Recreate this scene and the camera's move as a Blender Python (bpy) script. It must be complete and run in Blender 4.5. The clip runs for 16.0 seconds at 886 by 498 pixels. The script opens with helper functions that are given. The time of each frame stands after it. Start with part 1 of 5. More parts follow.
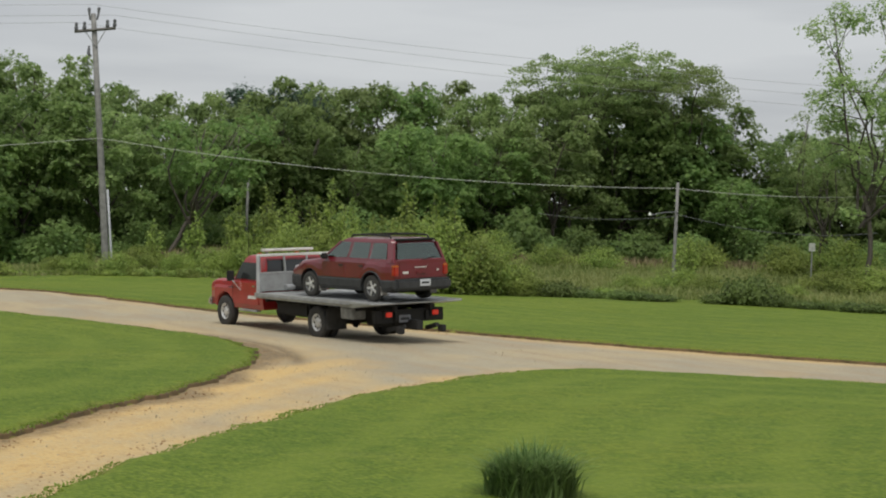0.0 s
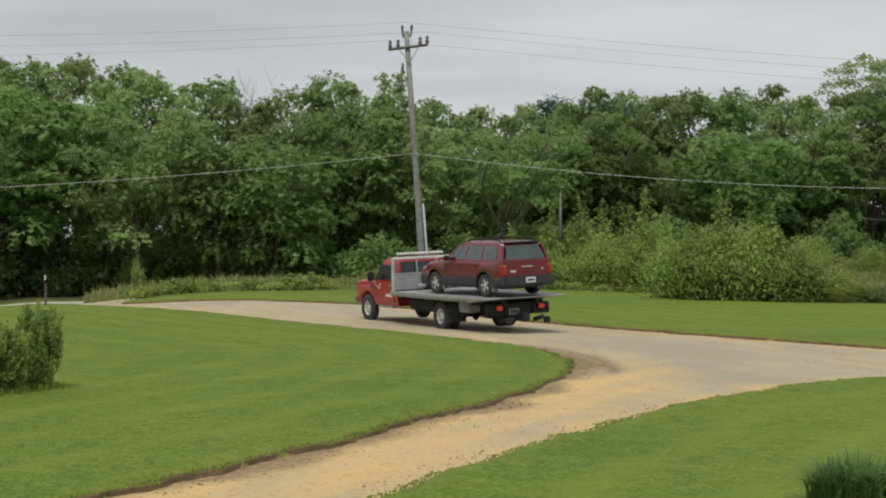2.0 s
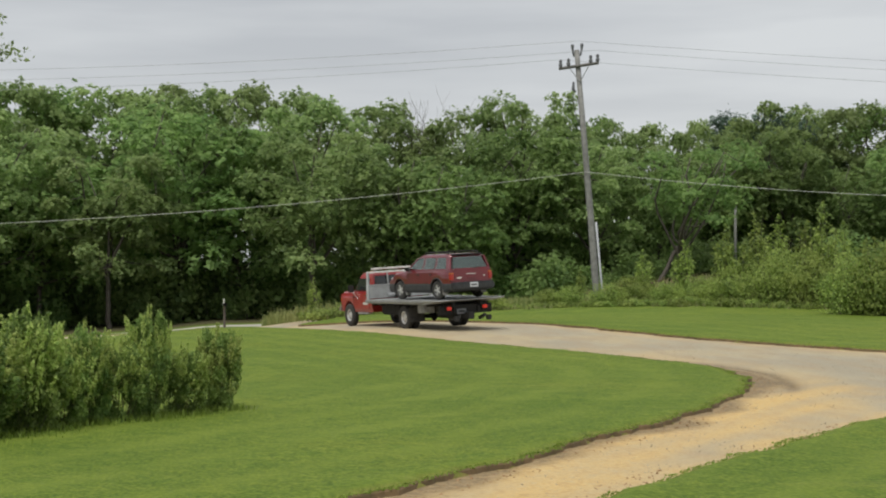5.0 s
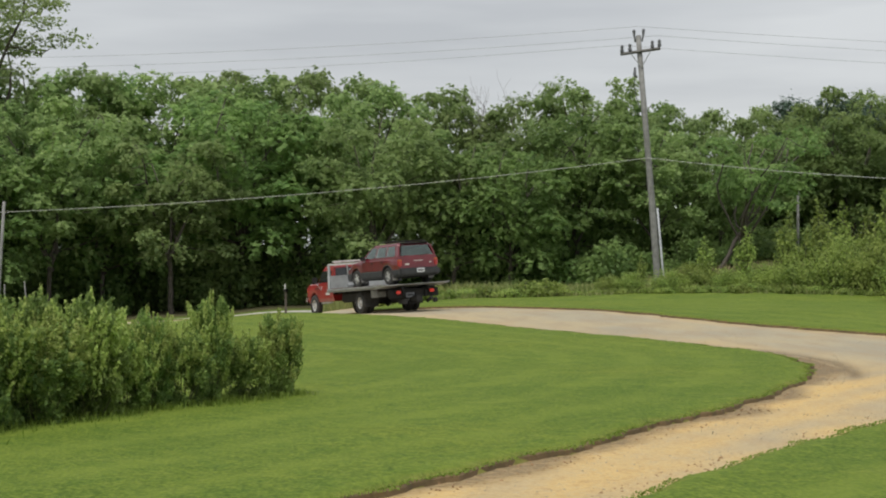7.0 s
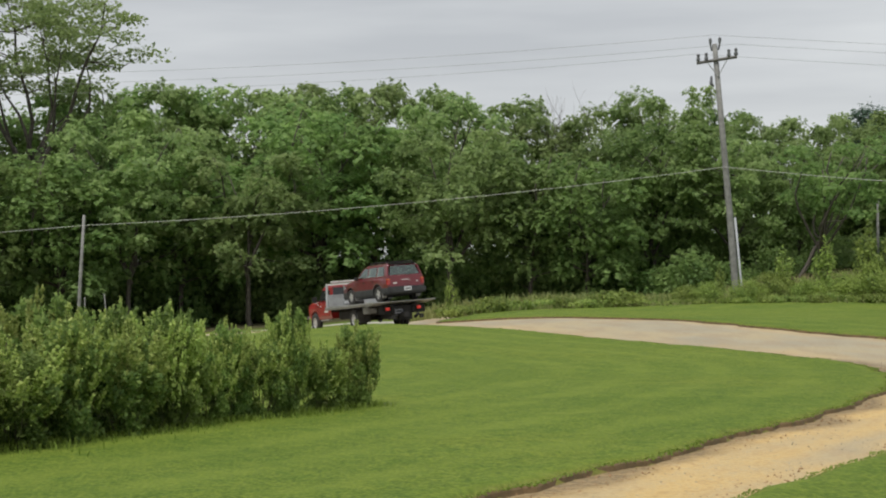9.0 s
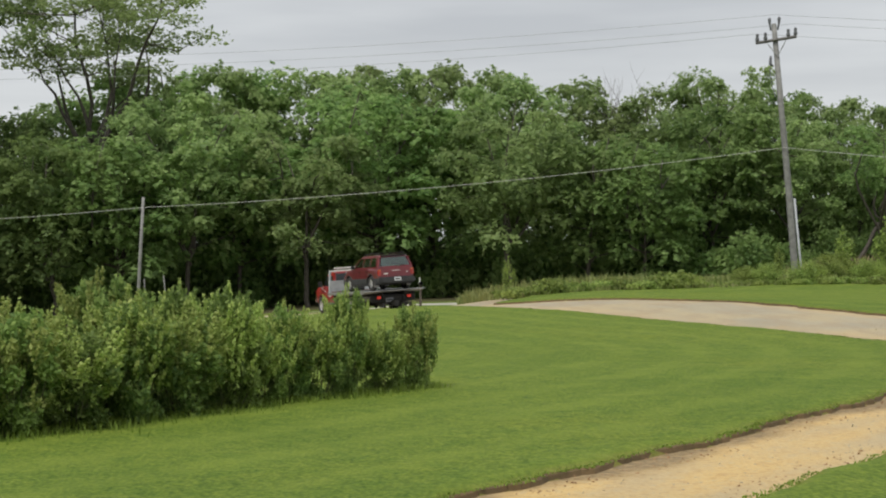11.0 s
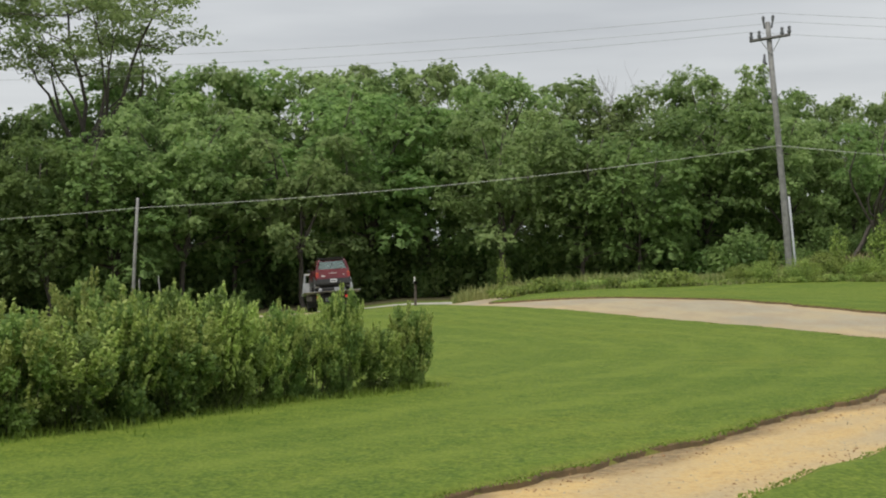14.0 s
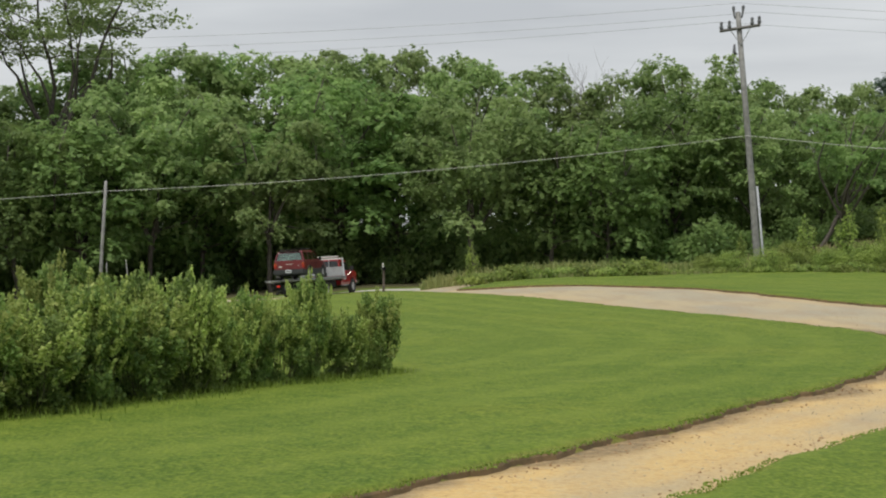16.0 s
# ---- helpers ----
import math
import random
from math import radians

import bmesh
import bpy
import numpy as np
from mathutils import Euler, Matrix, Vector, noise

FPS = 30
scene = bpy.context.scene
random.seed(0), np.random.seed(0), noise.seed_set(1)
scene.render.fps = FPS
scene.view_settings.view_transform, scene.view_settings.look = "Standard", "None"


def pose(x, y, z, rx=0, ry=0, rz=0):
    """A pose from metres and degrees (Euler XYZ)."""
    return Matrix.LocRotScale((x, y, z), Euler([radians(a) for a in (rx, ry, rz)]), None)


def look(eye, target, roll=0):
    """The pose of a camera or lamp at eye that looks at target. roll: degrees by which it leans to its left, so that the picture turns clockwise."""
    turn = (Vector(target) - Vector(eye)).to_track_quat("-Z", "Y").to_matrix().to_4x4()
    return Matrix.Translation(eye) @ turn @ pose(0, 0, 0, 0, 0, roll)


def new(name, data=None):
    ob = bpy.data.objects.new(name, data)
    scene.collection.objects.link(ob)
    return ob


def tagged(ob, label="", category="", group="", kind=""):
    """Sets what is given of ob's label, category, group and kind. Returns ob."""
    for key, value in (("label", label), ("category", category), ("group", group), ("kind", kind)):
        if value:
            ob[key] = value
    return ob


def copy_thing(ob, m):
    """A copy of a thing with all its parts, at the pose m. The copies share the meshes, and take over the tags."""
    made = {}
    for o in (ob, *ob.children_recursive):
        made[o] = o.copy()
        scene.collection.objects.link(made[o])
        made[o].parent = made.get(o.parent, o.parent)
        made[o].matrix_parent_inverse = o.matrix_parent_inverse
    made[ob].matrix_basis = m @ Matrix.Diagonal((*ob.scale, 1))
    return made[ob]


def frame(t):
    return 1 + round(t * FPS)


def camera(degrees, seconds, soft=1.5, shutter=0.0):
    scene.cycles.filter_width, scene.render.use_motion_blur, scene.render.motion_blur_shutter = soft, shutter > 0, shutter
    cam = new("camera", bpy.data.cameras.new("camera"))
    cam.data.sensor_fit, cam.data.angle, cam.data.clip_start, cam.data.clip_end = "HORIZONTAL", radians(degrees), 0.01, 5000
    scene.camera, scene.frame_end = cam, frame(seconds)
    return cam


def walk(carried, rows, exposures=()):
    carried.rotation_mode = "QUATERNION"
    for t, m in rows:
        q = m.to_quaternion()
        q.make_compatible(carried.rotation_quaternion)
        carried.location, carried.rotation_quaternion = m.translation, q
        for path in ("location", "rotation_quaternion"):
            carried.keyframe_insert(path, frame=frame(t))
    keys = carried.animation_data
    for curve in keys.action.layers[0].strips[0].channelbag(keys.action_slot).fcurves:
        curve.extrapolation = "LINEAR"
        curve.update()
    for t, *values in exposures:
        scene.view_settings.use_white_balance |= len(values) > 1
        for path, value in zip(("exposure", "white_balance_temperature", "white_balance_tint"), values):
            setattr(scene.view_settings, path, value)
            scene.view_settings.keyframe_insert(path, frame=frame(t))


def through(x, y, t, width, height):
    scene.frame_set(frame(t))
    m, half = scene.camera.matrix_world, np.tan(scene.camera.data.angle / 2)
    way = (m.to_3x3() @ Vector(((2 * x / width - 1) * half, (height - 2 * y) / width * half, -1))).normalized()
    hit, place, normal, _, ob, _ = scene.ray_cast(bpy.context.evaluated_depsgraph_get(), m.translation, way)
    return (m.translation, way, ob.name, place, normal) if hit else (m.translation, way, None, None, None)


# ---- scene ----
EYE = 2.25
cam = camera(27.54, 16.0, soft=2.0)
# seconds, yaw, pitch, roll of a camera held in the hand at one spot
ROWS = [
    (0, -23.02, -0.18, 1.87),
    (0.5, -21.18, 0.07, 2.18),
    (1, -18.48, 0.17, 1.36),
    (1.5, -15.80, -0.15, 0.49),
    (2, -13.10, -0.10, 0.75),
    (2.5, -12.70, 0.59, 0.54),
    (3, -11.05, 1.03, -0.54),
    (3.5, -9.19, 0.46, -1.66),
    (4, -9.23, 0.77, -0.12),
    (4.2, -8.18, 0.76, -0.37),
    (6.3, -7.21, -0.07, 0.14),
    (6.5, -6.89, -0.12, 0.11),
    (7, -5.69, 0.05, 0.03),
    (7.5, -4.94, -0.02, -0.19),
    (8, -4.31, -0.01, -0.46),
    (8.5, -3.76, 0.18, -0.39),
    (9, -3.27, 0.40, -0.28),
    (9.5, -2.86, 0.30, -0.02),
    (10, -2.18, -0.23, -0.11),
    (12.5, -1.24, -0.07, -0.41),
    (13, -1.40, -0.24, -0.41),
    (13.5, -1.55, -0.23, -0.37),
    (14, -1.61, -0.20, -0.56),
    (14.5, -1.77, -0.19, -0.66),
    (15, -1.96, -0.28, -0.57),
    (15.5, -2.20, -0.24, -0.51),
    (16, -2.60, -0.63, 0.01),
]
walk(cam, [(t, pose(0, 0, EYE, 90 + pitch, 0, yaw) @ pose(0, 0, 0, 0, 0, roll)) for t, yaw, pitch, roll in ROWS],
     [(0, -0.04), (2, 0.0), (4, 0.08), (7, 0.1), (12, 0.14), (16, 0.14)])

# ---- light: an overcast sky ----
world = bpy.data.worlds.new("overcast_sky")
scene.world = world
world.use_nodes = True
wn, wl = world.node_tree.nodes, world.node_tree.links
wn.clear()
w_out, w_bg = wn.new("ShaderNodeOutputWorld"), wn.new("ShaderNodeBackground")
w_sky, w_mix = wn.new("ShaderNodeTexSky"), wn.new("ShaderNodeMix")
w_sky.sky_type, w_sky.sun_disc = "NISHITA", False
w_sky.sun_elevation, w_sky.sun_rotation = radians(62), radians(150)
w_gain = wn.new("ShaderNodeVectorMath")
w_gain.operation = "SCALE"
w_gain.inputs["Scale"].default_value = 0.1
w_co, w_map, w_noise, w_ramp = wn.new("ShaderNodeTexCoord"), wn.new("ShaderNodeMapping"), wn.new("ShaderNodeTexNoise"), wn.new("ShaderNodeValToRGB")
w_map.inputs["Scale"].default_value = (1.6, 1.6, 13)
w_map.inputs["Rotation"].default_value = (radians(4), radians(-3), 0)
w_noise.inputs["Scale"].default_value = 1.7
w_noise.inputs["Detail"].default_value = 5
w_noise.inputs["Roughness"].default_value = 0.5
w_ramp.color_ramp.elements[0].position, w_ramp.color_ramp.elements[0].color = 0.34, (0.44, 0.455, 0.475, 1)
w_ramp.color_ramp.elements[1].position, w_ramp.color_ramp.elements[1].color = 0.6, (0.585, 0.6, 0.61, 1)
w_mix.data_type = "RGBA"
w_mix.inputs["Factor"].default_value = 0.93
wl.new(w_co.outputs["Generated"], w_map.inputs["Vector"])
wl.new(w_map.outputs["Vector"], w_noise.inputs["Vector"])
wl.new(w_noise.outputs["Fac"], w_ramp.inputs["Fac"])
wl.new(w_sky.outputs["Color"], w_gain.inputs[0])
wl.new(w_gain.outputs["Vector"], w_mix.inputs["A"])
wl.new(w_ramp.outputs["Color"], w_mix.inputs["B"])
wl.new(w_mix.outputs["Result"], w_bg.inputs["Color"])
wl.new(w_bg.outputs["Background"], w_out.inputs["Surface"])
w_bg.inputs["Strength"].default_value = 1.1

sun = new("sun", bpy.data.lights.new("sun", "SUN"))
sun.data.energy, sun.data.angle, sun.data.color = 2.6, radians(30), (1, 0.97, 0.9)
sun.matrix_world = look((0, 0, 60), (10.5, 18, 20))
scene.view_settings.exposure = 0.0


# ---- materials ----
def shader(name, rough=0.8, metal=0.0):
    m = bpy.data.materials.new(name)
    m.use_nodes = True
    b = m.node_tree.nodes["Principled BSDF"]
    b.inputs["Roughness"].default_value, b.inputs["Metallic"].default_value = rough, metal
    return m, m.node_tree.nodes, m.node_tree.links, b


def ramp(nodes, links, source, stops):
    r = nodes.new("ShaderNodeValToRGB")
    while len(r.color_ramp.elements) < len(stops):
        r.color_ramp.elements.new(0.5)
    for e, (p, c) in zip(r.color_ramp.elements, stops):
        e.position, e.color = p, (*c, 1)
    links.new(source, r.inputs["Fac"])
    return r.outputs["Color"]


def noise_node(nodes, links, scale, detail=4, stretch=(1, 1, 1), turn=0, rough=0.55, space="Object"):
    co, mp, n = nodes.new("ShaderNodeTexCoord"), nodes.new("ShaderNodeMapping"), nodes.new("ShaderNodeTexNoise")
    mp.inputs["Scale"].default_value = stretch
    mp.inputs["Rotation"].default_value = (0, 0, radians(turn))
    n.inputs["Scale"].default_value, n.inputs["Detail"].default_value, n.inputs["Roughness"].default_value = scale, detail, rough
    links.new(co.outputs[space], mp.inputs["Vector"])
    links.new(mp.outputs["Vector"], n.inputs["Vector"])
    return n.outputs["Fac"]


def mix(nodes, links, fac, a, b, blend="MIX"):
    m = nodes.new("ShaderNodeMix")
    m.data_type, m.blend_type = "RGBA", blend
    for key, v in (("Factor", fac), ("A", a), ("B", b)):
        if isinstance(v, bpy.types.NodeSocket):
            links.new(v, m.inputs[key])
        else:
            m.inputs[key].default_value = v if key == "Factor" else (*v, 1)
    return m.outputs["Result"]


def bump(nodes, links, b, height, strength, distance):
    n = nodes.new("ShaderNodeBump")
    n.inputs["Strength"].default_value, n.inputs["Distance"].default_value = strength, distance
    links.new(height, n.inputs["Height"])
    links.new(n.outputs["Normal"], b.inputs["Normal"])


def worn(name, base, dark, rough=0.5, metal=0.0, scale=6, fine=60, coat=0.0, relief=0.15):
    """A painted, plain or metal surface with dirt at two scales."""
    m, n, l, b = shader(name, rough, metal)
    big = noise_node(n, l, scale, 5)
    small = noise_node(n, l, fine, 3)
    c = mix(n, l, ramp(n, l, big, [(0.4, (0, 0, 0)), (0.65, (1, 1, 1))]), base, dark)
    c = mix(n, l, 0.25, c, ramp(n, l, small, [(0.3, dark), (0.7, base)]))
    l.new(c, b.inputs["Base Color"])
    r = n.new("ShaderNodeMapRange")
    r.inputs["To Min"].default_value, r.inputs["To Max"].default_value = rough * 0.8, min(1, rough * 1.35)
    l.new(big, r.inputs["Value"])
    l.new(r.outputs["Result"], b.inputs["Roughness"])
    if coat:
        b.inputs["Coat Weight"].default_value, b.inputs["Coat Roughness"].default_value = coat, 0.08
    if relief:
        bump(n, l, b, small, relief, 0.004)
    return m


def leaf_material(name, dark, mid, light, through=0.3):
    m, n, l, b = shader(name, 0.55)
    b.inputs["Specular IOR Level"].default_value = 0.25
    geo, info = n.new("ShaderNodeNewGeometry"), n.new("ShaderNodeObjectInfo")
    patch = noise_node(n, l, 0.35, 2)
    c = ramp(n, l, geo.outputs["Random Per Island"], [(0.0, dark), (0.55, mid), (1.0, light)])
    c = mix(n, l, ramp(n, l, patch, [(0.4, (0, 0, 0)), (0.62, (0.75, 0.75, 0.75))]), c, light)
    hsv = n.new("ShaderNodeHueSaturation")
    rng = n.new("ShaderNodeMapRange")
    rng.inputs["To Min"].default_value, rng.inputs["To Max"].default_value = 0.78, 1.25
    l.new(info.outputs["Random"], rng.inputs["Value"])
    l.new(rng.outputs["Result"], hsv.inputs["Value"])
    rh = n.new("ShaderNodeMapRange")
    rh.inputs["To Min"].default_value, rh.inputs["To Max"].default_value = 0.488, 0.503
    l.new(info.outputs["Random"], rh.inputs["Value"])
    l.new(rh.outputs["Result"], hsv.inputs["Hue"])
    l.new(c, hsv.inputs["Color"])
    l.new(hsv.outputs["Color"], b.inputs["Base Color"])
    tr, add = n.new("ShaderNodeBsdfTranslucent"), n.new("ShaderNodeMixShader")
    add.inputs["Fac"].default_value = through
    l.new(hsv.outputs["Color"], tr.inputs["Color"])
    l.new(b.outputs["BSDF"], add.inputs[1])
    l.new(tr.outputs["BSDF"], add.inputs[2])
    l.new(add.outputs["Shader"], n["Material Output"].inputs["Surface"])
    return m


def lawn_material():
    m, n, l, b = shader("mown_grass", 0.85)
    b.inputs["Specular IOR Level"].default_value = 0.15
    broad = noise_node(n, l, 0.13, 4)
    mown = noise_node(n, l, 0.32, 5, (0.7, 1.5, 1), -35, 0.6)
    tuft = noise_node(n, l, 1.9, 6, (1, 0.8, 1), 30, 0.65)
    patch = noise_node(n, l, 5, 5, (1, 0.65, 1), 20, 0.7)
    blade = noise_node(n, l, 20, 4, (1, 0.55, 1))
    bare = n.new("ShaderNodeAttribute")
    bare.attribute_name = "bare_soil"
    c = ramp(n, l, broad, [(0.38, (0.064, 0.108, 0.0101)), (0.5, (0.1093, 0.1476, 0.0149)), (0.6, (0.1695, 0.1907, 0.0208))])
    c = mix(n, l, ramp(n, l, mown, [(0.46, (0, 0, 0)), (0.58, (0.7, 0.7, 0.7))]), c, (0.1469, 0.1907, 0.0249))
    c = mix(n, l, ramp(n, l, tuft, [(0.5, (0, 0, 0)), (0.62, (0.75, 0.75, 0.75))]), c, (0.0452, 0.0972, 0.0095))
    c = mix(n, l, ramp(n, l, tuft, [(0.36, (0.4, 0.4, 0.4)), (0.46, (0, 0, 0))]), c, (0.1582, 0.1944, 0.0327))
    c = mix(n, l, 0.42, c, ramp(n, l, patch, [(0.42, (0.0376, 0.0792, 0.0083)), (0.5, (0.0979, 0.1548, 0.0178)), (0.62, (0.1958, 0.2375, 0.0356))]))
    c = mix(n, l, 0.42, c, ramp(n, l, blade, [(0.4, (0.0376, 0.0792, 0.0083)), (0.6, (0.1808, 0.2448, 0.0356))]))
    clip = noise_node(n, l, 0.55, 6, (0.35, 1.9, 1), 8, 0.62)
    c = mix(n, l, ramp(n, l, clip, [(0.6, (0, 0, 0)), (0.72, (0.35, 0.35, 0.35))]), c, (0.226, 0.2448, 0.0594))
    lane = n.new("ShaderNodeAttribute")
    lane.attribute_name = "mower_lane"
    bend, wave = n.new("ShaderNodeMath"), n.new("ShaderNodeMath")
    bend.operation, wave.operation = "MULTIPLY_ADD", "SINE"
    bend.inputs[1].default_value = 3.9
    l.new(lane.outputs["Fac"], bend.inputs[0])
    sway = n.new("ShaderNodeMath")
    sway.operation = "MULTIPLY"
    sway.inputs[1].default_value = 3.0
    l.new(broad, sway.inputs[0])
    l.new(sway.outputs[0], bend.inputs[2])
    l.new(bend.outputs[0], wave.inputs[0])
    band = n.new("ShaderNodeMath")
    band.operation = "MULTIPLY"
    l.new(wave.outputs[0], band.inputs[0])
    l.new(ramp(n, l, mown, [(0.35, (0.1, 0.1, 0.1)), (0.65, (0.5, 0.5, 0.5))]), band.inputs[1])
    c = mix(n, l, ramp(n, l, band.outputs[0], [(0.0, (0, 0, 0)), (0.4, (0.5, 0.5, 0.5))]), c, (0.1582, 0.2087, 0.0297))
    soil = ramp(n, l, patch, [(0.35, (0.13, 0.075, 0.03)), (0.65, (0.34, 0.22, 0.1))])
    c = mix(n, l, bare.outputs["Fac"], c, soil)
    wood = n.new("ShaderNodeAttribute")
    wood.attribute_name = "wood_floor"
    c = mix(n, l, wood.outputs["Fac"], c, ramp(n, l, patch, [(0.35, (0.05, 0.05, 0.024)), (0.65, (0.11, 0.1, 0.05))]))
    l.new(c, b.inputs["Base Color"])
    bump(n, l, b, blade, 0.7, 0.05)
    return m


def gravel_material():
    m, n, l, b = shader("gravel", 0.92)
    b.inputs["Specular IOR Level"].default_value = 0.2
    broad = noise_node(n, l, 0.28, 5, (1, 0.6, 1), 20)
    rut = noise_node(n, l, 0.9, 4, (1.6, 0.35, 1), 24)
    stone = noise_node(n, l, 22, 5)
    clod = noise_node(n, l, 9, 6, rough=0.75)
    wear = n.new("ShaderNodeAttribute")
    wear.attribute_name = "tan_wear"
    c = ramp(n, l, broad, [(0.4, (0.3, 0.268, 0.195)), (0.5, (0.35, 0.308, 0.215)), (0.6, (0.4, 0.325, 0.195))])
    c = mix(n, l, ramp(n, l, rut, [(0.48, (0, 0, 0)), (0.6, (0.7, 0.7, 0.7))]), c, (0.32, 0.25, 0.16))
    c = mix(n, l, wear.outputs["Fac"], c, ramp(n, l, clod, [(0.36, (0.46, 0.27, 0.07)), (0.5, (0.66, 0.42, 0.12)), (0.64, (0.66, 0.48, 0.2))]))
    crumb = ramp(n, l, clod, [(0.4, (0.2, 0.12, 0.05)), (0.6, (0.46, 0.3, 0.13))])
    c = mix(n, l, ramp(n, l, wear.outputs["Fac"], [(0.84, (0, 0, 0)), (1.0, (0.8, 0.8, 0.8))]), c, crumb)
    c = mix(n, l, ramp(n, l, clod, [(0.53, (0, 0, 0)), (0.66, (0.6, 0.6, 0.6))]), c, (0.3, 0.23, 0.15))
    turned = n.new("ShaderNodeAttribute")
    turned.attribute_name = "turned_soil"
    c = mix(n, l, turned.outputs["Fac"], c, ramp(n, l, clod, [(0.36, (0.035, 0.023, 0.01)), (0.5, (0.1, 0.062, 0.025)), (0.64, (0.3, 0.185, 0.07))]))
    c = mix(n, l, 0.22, c, ramp(n, l, stone, [(0.3, (0.24, 0.205, 0.15)), (0.52, (0.42, 0.37, 0.28)), (0.72, (0.6, 0.55, 0.45))]))
    l.new(c, b.inputs["Base Color"])
    bump(n, l, b, stone, 0.8, 0.03)
    return m


LAWN, GRAVEL = lawn_material(), gravel_material()
SOIL = worn("bare_soil", (0.33, 0.2, 0.1), (0.2, 0.12, 0.06), 0.95, 0, 3, 40, relief=0.8)
ASPHALT = worn("pale_chipped_road", (0.44, 0.42, 0.38), (0.33, 0.315, 0.285), 0.9, 0, 1.5, 30, relief=0.5)
STEM = worn("green_brown_stems", (0.09, 0.1, 0.04), (0.06, 0.06, 0.03), 0.9, 0, 6, 40)
BARK = worn("bark", (0.11, 0.095, 0.078), (0.055, 0.047, 0.038), 0.95, 0, 5, 40, relief=0.8)
POLE_WOOD = worn("weathered_pole_wood", (0.25, 0.247, 0.237), (0.155, 0.153, 0.147), 0.9, 0, 4, 50, relief=0.6)
LEAF_WOOD = leaf_material("woodland_leaves", (0.11, 0.19, 0.066), (0.175, 0.285, 0.094), (0.275, 0.39, 0.13), 0.62)
# Pale young leaves; on the back trees this paleness also paints distance haze.
LEAF_PALE = leaf_material("pale_spring_leaves", (0.165, 0.25, 0.1), (0.245, 0.345, 0.13), (0.34, 0.44, 0.175), 0.62)
LEAF_PINE = leaf_material("pine_needles", (0.06, 0.1, 0.07), (0.09, 0.14, 0.1), (0.12, 0.175, 0.12), 0.35)
LEAF_SHRUB = leaf_material("shrub_leaves", (0.095, 0.175, 0.048), (0.175, 0.285, 0.075), (0.29, 0.4, 0.11), 0.52)
LEAF_TIP = leaf_material("young_shoot_leaves", (0.21, 0.31, 0.08), (0.34, 0.45, 0.12), (0.5, 0.56, 0.19), 0.52)
LEAF_LOW = leaf_material("low_dark_shrub_leaves", (0.06, 0.1, 0.026), (0.1, 0.15, 0.04), (0.155, 0.215, 0.06), 0.4)
DRY_WEED = leaf_material("dry_weed_stems", (0.14, 0.13, 0.06), (0.24, 0.215, 0.1), (0.34, 0.29, 0.16), 0.35)
LEAF_FIELD = leaf_material("field_shrub_leaves", (0.12, 0.19, 0.045), (0.21, 0.3, 0.07), (0.34, 0.42, 0.11), 0.5)
BLADES = leaf_material("tall_grass_blades", (0.145, 0.205, 0.06), (0.215, 0.28, 0.085), (0.32, 0.345, 0.135), 0.5)
BLADE_EDGE = leaf_material("lawn_edge_blades", (0.12, 0.19, 0.03), (0.17, 0.25, 0.038), (0.22, 0.3, 0.055), 0.45)
BLADE_DARK = leaf_material("dark_grass_blades", (0.06, 0.125, 0.036), (0.11, 0.2, 0.055), (0.2, 0.28, 0.1), 0.42)


# ---- helpers for building ----
def part(name, bm, material, parent=None, label="", smooth=False):
    me = bpy.data.meshes.new(name)
    if isinstance(bm, tuple):
        me.from_pydata(*bm)
    else:
        bmesh.ops.recalc_face_normals(bm, faces=bm.faces)
        bm.to_mesh(me)
        bm.free()
    me.materials.append(material)
    if smooth:
        me.shade_smooth()
    ob = new(name, me)
    if parent is not None:
        ob.parent = parent
    if label:
        tagged(ob, label)
    return ob


def thing(name, label, category, m=None, group="", kind=""):
    ob = new(name)
    if m is not None:
        ob.matrix_world = m
    return tagged(ob, label, category, group, kind)


def smoothstep(a, b, v):
    u = np.clip((v - a) / (b - a), 0, 1)
    return u * u * (3 - 2 * u)


def lie(x, y):
    """The height of the land: level lawn, a low crest, a fall to the road behind it, a rise in the field."""
    x, y = np.asarray(x, float), np.asarray(y, float)
    z = 0.13 * smoothstep(35, 58, y)
    back = 14 * smoothstep(78, 95, y)
    left = 1 - smoothstep(-1 + back, 9 + back, x)
    run = np.clip((y - 60) / 32, 0, 1.06)
    z = z - 1.35 * run * smoothstep(0, 0.25, run) ** 0.5 * left
    z = z - 0.75 * np.clip((1 - x) / 12, 0, 1) * smoothstep(35, 62, y) * (1 - smoothstep(70, 82, y))
    z = z - 0.85 * smoothstep(68, 84, y) * smoothstep(3, 17, -x)
    z = z + 0.12 * smoothstep(50, 62, y) * smoothstep(2, 8, x) + 0.75 * smoothstep(66, 95, y) * smoothstep(6 + back, 22 + 0.4 * back, x)
    z = z + 0.3 * smoothstep(-3.2, 1.2, x) * smoothstep(74, 88, y) * (1 - smoothstep(4, 12, x))
    return z * (1 - smoothstep(170, 400, np.hypot(x, y)))


def lie_at(x, y):
    return float(lie(x, y))


def catmull(points, n=6):
    p = [np.array(q, float) for q in points]
    p = [2 * p[0] - p[1]] + p + [2 * p[-1] - p[-2]]
    out = []
    for i in range(1, len(p) - 2):
        for k in range(n):
            u = k / n
            a, b, c, d = p[i - 1:i + 3]
            out.append(0.5 * (2 * b + (c - a) * u + (2 * a - 5 * b + 4 * c - d) * u * u + (3 * b - a - 3 * c + d) * u ** 3))
    return out + [p[-2]]


